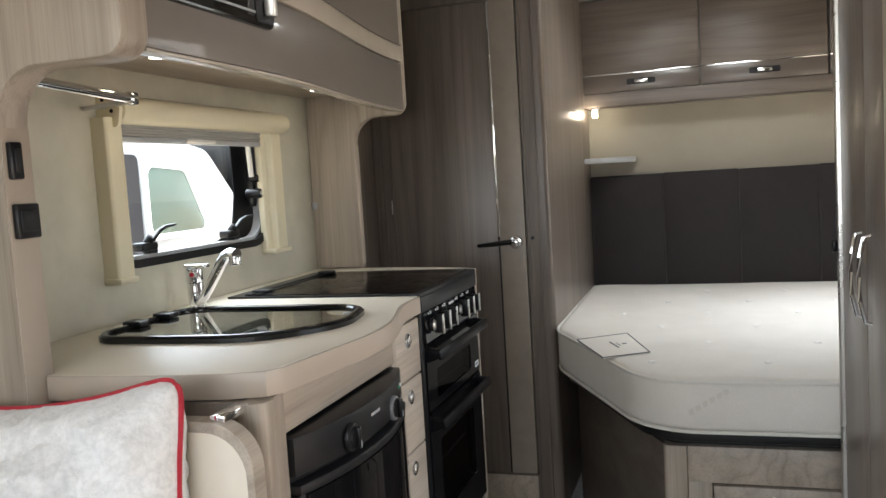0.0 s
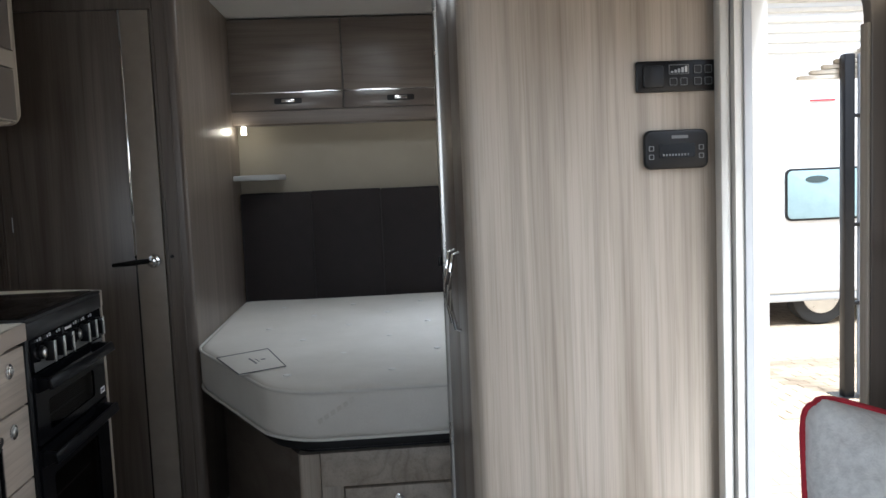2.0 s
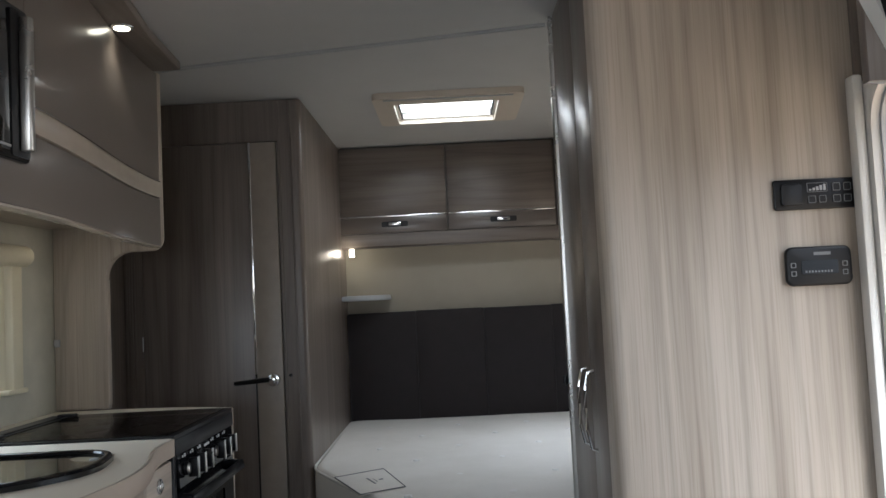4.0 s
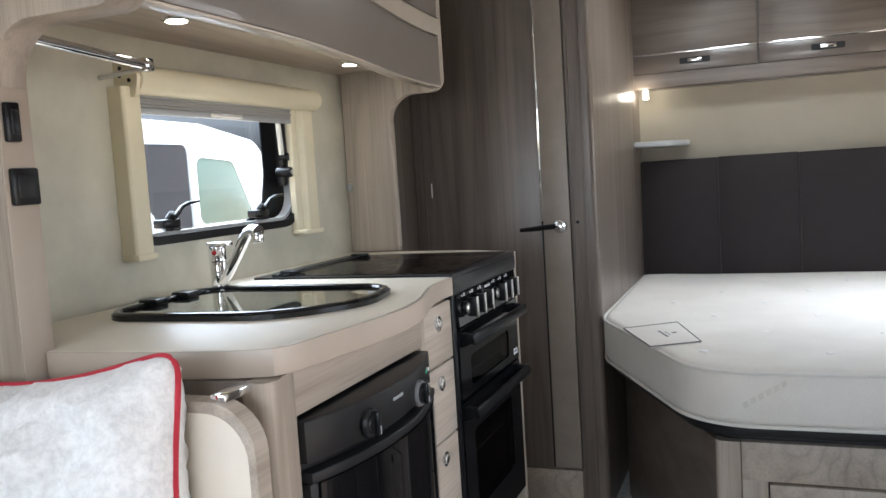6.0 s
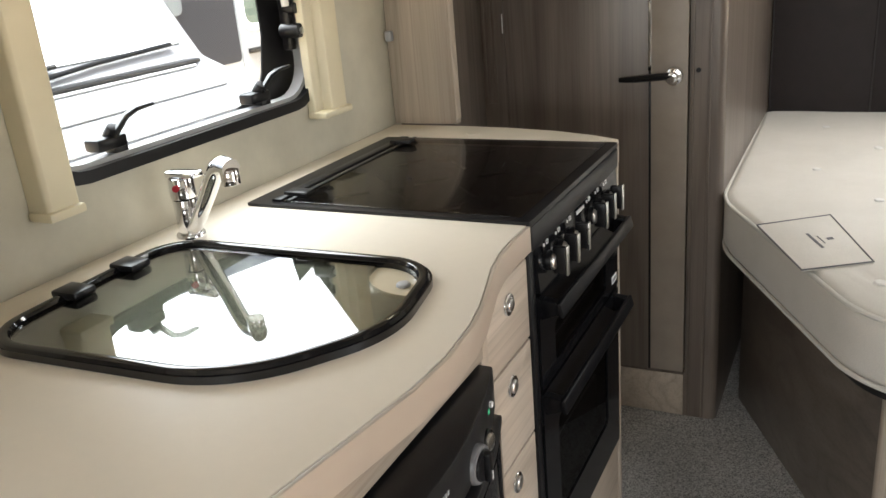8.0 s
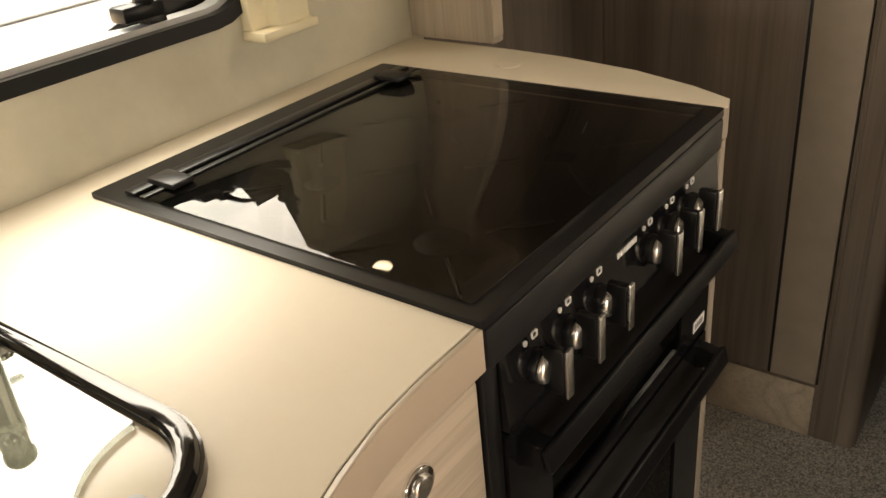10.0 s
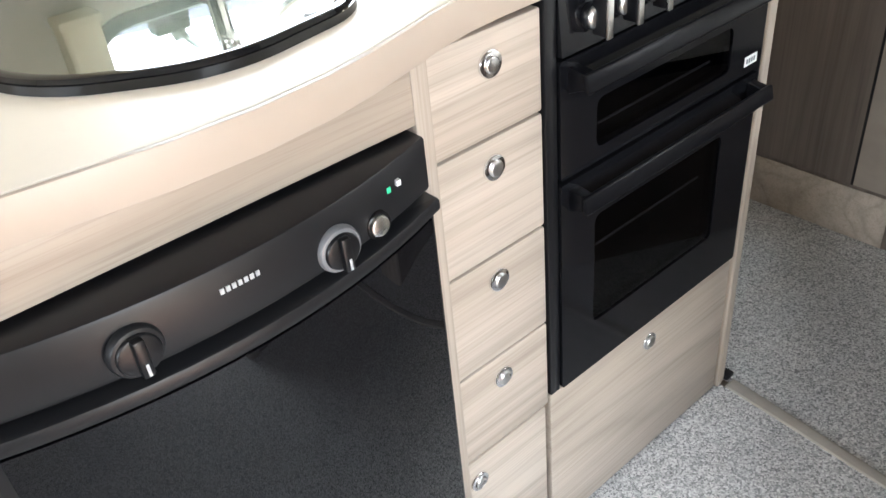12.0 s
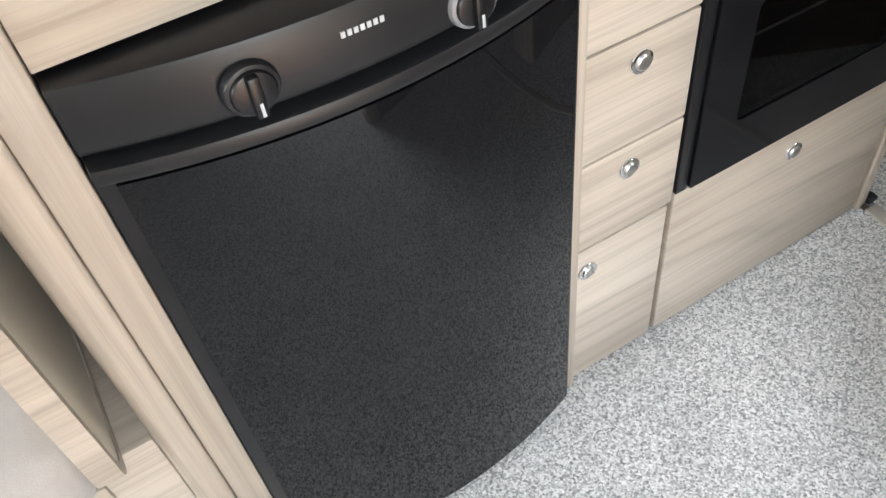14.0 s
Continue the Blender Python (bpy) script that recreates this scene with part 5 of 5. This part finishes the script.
def cushion(name, at, w, h, thick, turn, label):
    """A stuffed furry square pillow with eared corners and a corded rim."""
    th = thing(name, at, label, "cushion")
    bm = B()
    n = 44
    m = Matrix.Translation(at) @ turn

    def outline(u, v):
        ear = 1 - 0.10 * (abs(u) * abs(v)) ** 8
        return ear * u * w / 2 * (1 - 0.13 * (1 - v * v) * abs(u) ** 3), ear * v * h / 2 * (1 - 0.15 * (1 - u * u) * abs(v) ** 3)
    for s in (1, -1):
        g = []
        for i in range(n + 1):
            row = []
            for j in range(n + 1):
                u, v = 2 * i / n - 1, 2 * j / n - 1
                inner = (1 - abs(u) ** 10) * (1 - abs(v) ** 10)
                bulge = ((1 - u ** 4) * (1 - v ** 4)) ** 0.55
                x, z = outline(u, v)
                tuft = 0.030 * noise.noise(Vector((u * 3.5, v * 3.5, s * 3))) + 0.016 * noise.noise(Vector((u * 9, v * 10, s * 5))) + 0.006 * noise.noise(Vector((u * 21, v * 23, s * 9)))
                swell = 1 + 0.05 * inner * (abs(u) * abs(v)) ** 2 * noise.noise(Vector((u * 7, v * 7, s * 2)))
                fluff = 0.010 * inner * max(0.0, 1 - abs(u * v) ** 2 * 1.6)
                p = Vector((x * swell, s * (bulge * thick / 2 + inner * (tuft * (0.35 + 0.65 * bulge) + fluff)), z * swell))
                if 0 < i < n and 0 < j < n:
                    p.x += 0.007 * noise.noise(Vector((u * 13, v * 12, s)))
                    p.z += 0.010 * noise.noise(Vector((v * 12, u * 14, s + 4)))
                row.append(bm.verts.new(m @ p))
            g.append(row)
        for i in range(n):
            for j in range(n):
                bm.faces.new((g[i][j], g[i + 1][j], g[i + 1][j + 1], g[i][j + 1]))
    bmesh.ops.remove_doubles(bm, verts=bm.verts, dist=1e-4)
    part("cover", bm, fur_mat, th, angle=80)
    rim = []
    for k in range(4 * n):
        e, f = divmod(k, n)
        f = 2 * f / n - 1
        u, v = ((f, -1), (1, f), (-f, 1), (-1, -f))[e]
        x, z = outline(u, v)
        rim.append(m @ Vector((x, 0, z)))
    part("piping", tube(B(), rim + rim[:1], 0.004, 8), red_tape, th, "red corded piping")
    return th


cushion("scatter_cushion", (-0.590, 1.342, 0.757), 0.44, 0.42, 0.14, pose(0, 0, 0, -10, -6, 3), "white crushed-velvet scatter cushion with red piping on the bench")
cushion("scatter_cushion", (0.945, 1.11, 0.775), 0.42, 0.42, 0.14, pose(0, 0, 0, -10, 6, -24), "pale grey scatter cushion with red piping on the bench")

PY = 1.335
bm = prism(B(), [(0.940, 0.30), (XR - 0.002, 0.30), (XR - 0.002, 1.93), (0.74, 1.93), (0.74, 1.445)] + arc((0.940 - 0.065, 1.443 - 0.065), 0.065, 90, 0, 8), "y", PY, PY + 0.018, 0.003)
ent = thing("entry_panel", (1.0, PY, 0.3), "dark ash end panel with a curved cut-out beside the entry", "panel")
part("board", bm, dusk_v, ent)
part("edge_strip", box(B(), 0.9365, 0.9397, PY + 0.001, PY + 0.017, 0.31, 1.37, 0.001), ash_v, ent, "paler edge strip")
lk = thing("side_locker", (0.93, 0.5, 1.44), "curved grey overhead locker above the lounge bench", "cabinet")
prof = rounded([(XR - 0.003, 1.47, 0), (0.83, 1.438, 0.02), (0.775, 1.46, 0.05), (0.735, 1.55, 0.03), (0.66, 1.93, 0), (XR - 0.003, 1.93, 0)], 6)
part("body", prism(B(), prof, "y", -1.1, PY - 0.030), plain("grey_gloss_foil", (0.33, 0.315, 0.30), 0.3, coat=0.3, vary=0.03), lk)
part("end_edge", prism(B(), [(x - 0.004 if x < 1 else x, z - 0.004 if z < 1.6 else z) for x, z in prof], "y", PY - 0.029, PY - 0.001), white_plastic, lk, "pale end moulding")
part("door_gap", prism(B(), [(0.742, 1.500), (0.738, 1.498), (0.731, 1.528), (0.735, 1.530)], "y", -1.1, PY - 0.05), black_plastic, lk, "dark door gap")
hl = thing("spot_lamp", (0.936, 1.318, 1.47), "small lit spot lamp with a glass shade under the locker", "lamp")
part("stem", rod(B(), (0.936, 1.318, 1.472), (0.936, 1.318, 1.45), 0.004, None, 8), chrome, hl)
part("holder", rod(B(), (0.936, 1.318, 1.452), (0.936, 1.318, 1.436), 0.0075, 0.010, 14, 0.001), satin, hl)
part("shade", rod(B(), (0.936, 1.318, 1.436), (0.936, 1.318, 1.404), 0.0095, 0.0105, 16, 0.003), lamp_glow, hl, "glowing glass shade")
cu = thing("curtain", (0.985, 1.235, 0.75), "white gathered curtain with a red tie-back", "curtain")
bm = B()
rows = []
for k in range(13):
    z = 0.75 + 0.66 * k / 12
    tight = 1 - 0.2 * math.exp(-((z - 1.13) / 0.10) ** 2)
    rows.append([bm.verts.new((0.985 + (j / 23 - 0.5) * 0.115 * tight, 1.235 + 0.018 * math.sin(j * 1.35) * tight, z)) for j in range(24)])
for a, b in zip(rows, rows[1:]):
    for j in range(23):
        bm.faces.new((a[j], a[j + 1], b[j + 1], b[j]))
bmesh.ops.solidify(bm, geom=bm.faces[:], thickness=0.003)
part("drape", bm, cloth("white_curtain", (0.62, 0.61, 0.59), (0.70, 0.69, 0.67)), cu, angle=70)
loop = [(0.979 + 0.060 * math.cos(a), 1.235 + 0.045 * math.sin(a), 1.13 + 0.012 * math.cos(a)) for a in [2 * math.pi * i / 20 for i in range(21)]]
part("tie_back", tube(B(), loop, 0.008, 8), red_tape, cu, "red tie-back")


# ---- outside ----
GZ = -0.46
gm, t, b = nodes("sandy_block_paving")
v = coords(t, (1, 1, 1))
br = add(t, "TexBrick", Scale=1.0)
br.inputs["Brick Width"].default_value, br.inputs["Row Height"].default_value, br.inputs["Mortar Size"].default_value = 0.20, 0.10, 0.006
br.inputs["Color1"].default_value, br.inputs["Color2"].default_value, br.inputs["Mortar"].default_value = (0.50, 0.40, 0.28, 1), (0.42, 0.33, 0.23, 1), (0.24, 0.20, 0.15, 1)
t.links.new(v, br.inputs["Vector"])
col = mixc(t, br.outputs[0], ramp(t, noise_tex(t, v, 0.8, 5), [(0.3, (0.8, 0.8, 0.8)), (0.7, (1, 1, 1))]).outputs[0], 1.0, "MULTIPLY")
t.links.new(col, b.inputs["Base Color"])
b.inputs["Roughness"].default_value = 0.9
bm = B()
bmesh.ops.create_grid(bm, x_segments=2, y_segments=2, size=600, matrix=Matrix.Translation((0, 0, GZ)))
ground = solo("ground", bm, gm, "sandy block-paved sales yard", "ground", kind="structure")

# neighbouring caravan seen through the entry
cv = thing("parked_caravan", (5.2, 9.5, GZ), "white touring caravan parked across the yard", "caravan")
side = rounded([(2.2, -0.12, 0.1), (8.4, -0.12, 0.15), (8.5, 1.0, 0.6), (8.0, 2.18, 0.4), (2.5, 2.22, 0.35), (2.1, 1.0, 0.5)], 8)
part("body", prism(B(), side, "y", 8.45, 10.6, 0.05, 3), white_body, cv)
bluish_pane = plain("bluish_pane", (0.30, 0.42, 0.46), 0.08)
for x0, x1 in ((2.75, 3.35), (4.62, 5.40), (5.70, 6.45)):
    w = part("window", prism(B(), rrect(x0, x1, 0.64, 1.12, 0.05, 4), "y", 8.425, 8.449, 0.004), bluish_pane if x0 < 5.5 else dark_window, cv, "blue-grey acrylic window" if x0 < 5.5 else "dark acrylic window")
    part("window_frame", ring(B(), rrect(x0 - 0.02, x1 + 0.02, 0.62, 1.14, 0.06, 4), rrect(x0, x1, 0.64, 1.12, 0.05, 4), "y", 8.43, 8.4485), soot_plastic, w)
    part("vent_oval", prism(B(), [(x0 + 0.3 + 0.12 * math.cos(a), 1.03 + 0.035 * math.sin(a)) for a in [2 * math.pi * i / 16 for i in range(16)]], "y", 8.42, 8.4245), dark_window, w)
part("skirt", box(B(), 2.5, 8.2, 8.47, 10.5, -0.2, -0.115, 0.01), grey_plastic, cv, "grey chassis skirt")
for wx, wy in ((5.02, 8.62), (5.02, 10.4)):
    w = part("wheel", rod(B(), (wx, wy - 0.09, GZ + 0.31), (wx, wy + 0.09, GZ + 0.31), 0.31, None, 28, 0.03), tyre_mat, cv, "black tyre")
    part("rim", rod(B(), (wx, wy - 0.1, GZ + 0.31), (wx, wy - 0.085, GZ + 0.31), 0.19, 0.2, 24), satin, w)
part("marker", box(B(), 4.86, 5.12, 8.438, 8.449, 1.80, 1.815), red_tape, cv, "thin red stripe")
decal_mat = plain("grey_decal", (0.09, 0.095, 0.10), 0.4)
for pts in ([(5.495, 1.13), (5.478, 0.60), (5.42, 0.25), (5.395, 0.38), (5.455, 0.66)], [(5.525, 0.84), (5.56, 0.41), (5.485, 0.40)]):
    part("decal", prism(B(), pts, "y", 8.441, 8.449), decal_mat, cv, "grey swoosh decal")
part("round_badge", ring(B(), [(5.53 + 0.075 * math.cos(a), 0.28 + 0.075 * math.sin(a)) for a in [2 * math.pi * i / 20 for i in range(20)]], [(5.53 + 0.045 * math.cos(a), 0.28 + 0.045 * math.sin(a)) for a in [2 * math.pi * i / 20 for i in range(20)]], "y", 8.438, 8.449), red_tape, cv, "round red badge")
part("tail_lamp", box(B(), 5.38, 5.47, 8.435, 8.449, -0.08, 0.0, 0.01), red_tape, cv, "red lamp")

hatch = part("service_hatch", ring(B(), rrect(5.80, 6.10, 0.02, 0.36, 0.03, 3), rrect(5.815, 6.085, 0.035, 0.345, 0.025, 3), "y", 8.438, 8.449), grey_plastic, cv, "pale grey hatch frame")
part("hatch_lock", box(B(), 5.935, 5.965, 8.436, 8.449, 0.10, 0.19, 0.004), soot_plastic, hatch)
part("side_marker", box(B(), 5.72, 5.76, 8.436, 8.449, -0.03, 0.07, 0.006), plain("amber_lens", (0.75, 0.30, 0.02), 0.2), cv, "small amber side lamp")
cv.location.x -= 0.18

# canopy posts and pipe
po = thing("canopy_post", (3.72, 5.98, GZ), "black square steel canopy post", "post")
part("post", box(B(), 3.58, 3.655, 5.93, 6.005, GZ, 1.93, 0.008), black_plastic, po)
part("base_plate", box(B(), 3.53, 3.72, 5.89, 6.08, GZ, GZ + 0.012), soot_plastic, po)
pp = thing("downpipe", (3.86, 6.02, GZ), "grey plastic rainwater pipe clipped to the post", "pipe")
part("pipe", rod(B(), (3.718, 5.97, GZ + 0.02), (3.718, 5.97, 1.93), 0.024, None, 16), plain("pipe_grey", (0.30, 0.32, 0.36), 0.45), pp)
for z in (0.2, 0.75, 1.5):
    part("clip", box(B(), 3.655, 3.746, 5.945, 5.995, z, z + 0.025, 0.004), black_plastic, pp)
eave_mat = plain("beige_cladding", (0.58, 0.53, 0.45), 0.5, vary=0.05)
cn = thing("canopy", (5.0, 6.2, 1.77), "beige slatted canopy gable with a sloping edge", "canopy")
for i in range(9):
    part("slat", box(B(), 3.30 + 0.088 * i, 9.0, 6.02 + 0.003 * (i % 2), 6.06, 1.77 + 0.036 * i, 1.80 + 0.036 * i, 0.003), eave_mat, cn)
part("backing_board", prism(B(), [(3.34, 1.775), (9.0, 1.775), (9.0, 2.12), (4.12, 2.12)], "y", 6.061, 6.08), eave_mat, cn)
part("verge", prism(B(), [(3.24, 1.775), (4.09, 2.124), (9.0, 2.124), (9.0, 2.15), (4.075, 2.15), (3.20, 1.79)], "y", 5.99, 6.10), white_body, cn, "white edge board")
hl = thing("showroom_building", (6, 19, GZ), "pale metal-clad showroom with level ribs", "building")
part("wall", box(B(), -6, 30, 17, 24, GZ, 4.6), white_body, hl)
for i in range(12):
    part("cladding_rib", box(B(), -6, 30, 16.95, 17, 2.2 + 0.2 * i, 2.3 + 0.2 * i, 0.01), plain("cladding", (0.62, 0.60, 0.55), 0.5), hl)
part("roof", box(B(), -6.3, 30.3, 16.7, 24.3, 4.6, 4.75, 0.02), grey_plastic, hl)

# vehicles beside the kitchen window
vn = thing("parked_van", (-3.6, 3.5, GZ), "silver-white van with a wide windscreen, nose to the kitchen window", "van")
VY0, VY1 = 2.55, 4.62
prof = rounded([(-2.30, -0.2, 0.05), (-2.22, 0.30, 0.12), (-2.38, 0.62, 0.15), (-3.05, 0.90, 0.10), (-3.62, 1.72, 0.2), (-4.1, 1.86, 0.2), (-7.5, 1.9, 0.1), (-7.5, -0.2, 0.05)], 6)
part("body", prism(B(), prof, "y", VY0, VY1, 0.12, 4), plain("pearl_van_paint", (0.20, 0.205, 0.22), 0.25, coat=0.5, vary=0.04), vn)
a, b = Vector((-3.10, 0.965)), Vector((-3.585, 1.665))
n2 = Vector((b.y - a.y, a.x - b.x)).normalized() * 0.012
# The mirrored sky is put into the glass as a pale base colour.
part("windscreen", prism(B(), [tuple(a + n2), tuple(b + n2), tuple(b - n2), tuple(a - n2)], "y", VY0 + 0.12, VY1 - 0.13, 0.004), plain("painted_sky_windscreen", (0.62, 0.66, 0.68), 0.05), vn, "windscreen with the sky's reflection painted pale")
for y0 in (2.75, 3.45):
    part("wiper", tube(B(), [(-3.03, y0, 0.925), (-3.06, y0 + 0.45, 0.955), (-3.07, y0 + 0.95, 0.975)], 0.011, 8), black_plastic, vn, "black wiper")
part("scuttle", box(B(), -3.06, -2.96, VY0 + 0.14, VY1 - 0.14, 0.875, 0.895, 0.008), soot_plastic, vn, "dark scuttle grille")
for k in range(3):
    part("bonnet_crease", tube(B(), [(-2.95 + 0.2 * k, VY0 + 0.2 + 0.03 * k, 0.867 - 0.082 * k), (-2.95 + 0.2 * k, VY1 - 0.2 - 0.03 * k, 0.867 - 0.082 * k)], 0.008, 6), grey_plastic, vn)
part("headlamp", box(B(), -2.36, -2.24, VY1 - 0.42, VY1 - 0.08, 0.36, 0.55, 0.05, 3), plain("lamp_lens", (0.7, 0.72, 0.74), 0.05), vn, "clear headlamp")
for wy in (VY0 + 0.05, VY1 - 0.2):
    part("wheel", rod(B(), (-3.0, wy, GZ + 0.34), (-3.0, wy + 0.2, GZ + 0.34), 0.34, None, 26, 0.03), tyre_mat, vn)

dv = thing("silver_van", (-5.2, 6.5, GZ), "silver cab van with dark glazing behind the white van", "van")
SX = -4.25
part("body", prism(B(), rounded([(4.9, -0.15, 0.05), (9.2, -0.15, 0.1), (9.3, 0.55, 0.25), (8.2, 0.82, 0.15), (7.4, 1.62, 0.25), (6.6, 1.75, 0.2), (4.9, 1.78, 0.1)], 5), "x", SX - 1.9, SX, 0.06, 3), plain("silver_paint", (0.45, 0.47, 0.50), 0.25, coat=0.5, vary=0.03), dv)
part("quarter_glazing", prism(B(), rounded([(5.10, 0.62, 0.04), (6.34, 0.62, 0.04), (6.34, 1.56, 0.06), (5.10, 1.56, 0.06)], 4), "x", SX + 0.001, SX + 0.012), plain("dark_grey_panel", (0.016, 0.017, 0.024), 0.7), dv, "dark grey side panel")
part("side_window", prism(B(), rrect(5.15, 5.78, 1.02, 1.48, 0.05, 4), "x", SX + 0.0125, SX + 0.02), plain("grey_cab_glass", (0.12, 0.14, 0.155), 0.3), dv, "grey side window")
dq = part("door", prism(B(), rounded([(6.36, -0.05, 0.05), (7.45, -0.05, 0.05), (7.5, 0.85, 0.05), (7.05, 1.55, 0.15), (6.36, 1.60, 0.10)], 5), "x", SX + 0.001, SX + 0.014, 0.003), plain("silver_door_paint", (0.30, 0.31, 0.33), 0.25, coat=0.5, vary=0.03), dv, "silver cab door")
part("window_surround", ring(B(), rounded([(6.39, 0.83, 0.10), (7.33, 0.83, 0.06), (6.99, 1.47, 0.12), (6.39, 1.51, 0.10)], 5), rounded([(6.44, 0.88, 0.08), (7.26, 0.88, 0.05), (6.96, 1.42, 0.10), (6.44, 1.46, 0.08)], 5), "x", SX + 0.012, SX + 0.024), white_body, dq, "white window surround")
part("side_window", prism(B(), rounded([(6.44, 0.88, 0.08), (7.26, 0.88, 0.05), (6.96, 1.42, 0.10), (6.44, 1.46, 0.08)], 5), "x", SX + 0.0145, SX + 0.02, 0.002), plain("greenish_cab_glass", (0.10, 0.145, 0.13), 0.2), dq, "greenish cab window")
part("door_handle", box(B(), SX + 0.015, SX + 0.04, 6.42, 6.60, 0.66, 0.70, 0.008), soot_plastic, dq)
for wy in (5.6, 8.3):
    part("wheel", rod(B(), (SX - 0.2, wy, GZ + 0.34), (SX + 0.01, wy, GZ + 0.34), 0.34, None, 24, 0.03), tyre_mat, dv)

# paving blocks near the canopy post
pav = plain("sandstone_block", (0.44, 0.35, 0.245), 0.9, vary=0.12, scale=14, grain=0.4)
pt = pav.node_tree
info = add(pt, "ObjectInfo")
shade = ramp(pt, info.outputs["Random"], [(0.0, (0.74, 0.72, 0.70)), (1.0, (1, 1, 1))])
bs_in = pt.nodes["Principled BSDF"].inputs["Base Color"]
pt.links.new(mixc(pt, bs_in.links[0].from_socket, shade.outputs[0], 1.0, "MULTIPLY"), bs_in)
pm = finish(box(B(), -0.0965, 0.0965, -0.0465, 0.0465, -0.02, 0.006, 0.004, 1), "paver", pav)
red = plain("red_brown_block", (0.30, 0.155, 0.105), 0.9, vary=0.15, scale=14, grain=0.4)
rm = finish(box(B(), -0.0965, 0.0965, -0.0465, 0.0465, -0.02, 0.006, 0.004, 1), "paver", red)
rng = random.Random(4)


def lay(mesh, x, y, turn):
    ob = new("paver", mesh)
    ob.parent = ground
    ob.location = (x, y, GZ + rng.uniform(0.001, 0.004))
    ob.rotation_euler = (0, 0, turn + rng.uniform(-0.02, 0.02))


# herringbone blocks by the entry
for i in range(-6, 26):
    for j in range(-8, 9):
        for dx, dy, turn in ((1.0, 0.5, 0.0), (2.5, 0.0, math.pi / 2)):
            x, y = 0.1 * (i + 4 * j + dx), 0.1 * (i + dy)
            if 1.45 < x < 3.1 and 0.9 < y < 2.4:
                lay(rm, x, y, turn)
# level courses by the canopy post
for r in range(15):
    for q in range(10):
        lay(pm, 3.05 + 0.2 * q + (0.1 if r % 2 else 0), 5.6 + 0.1 * r, 0)
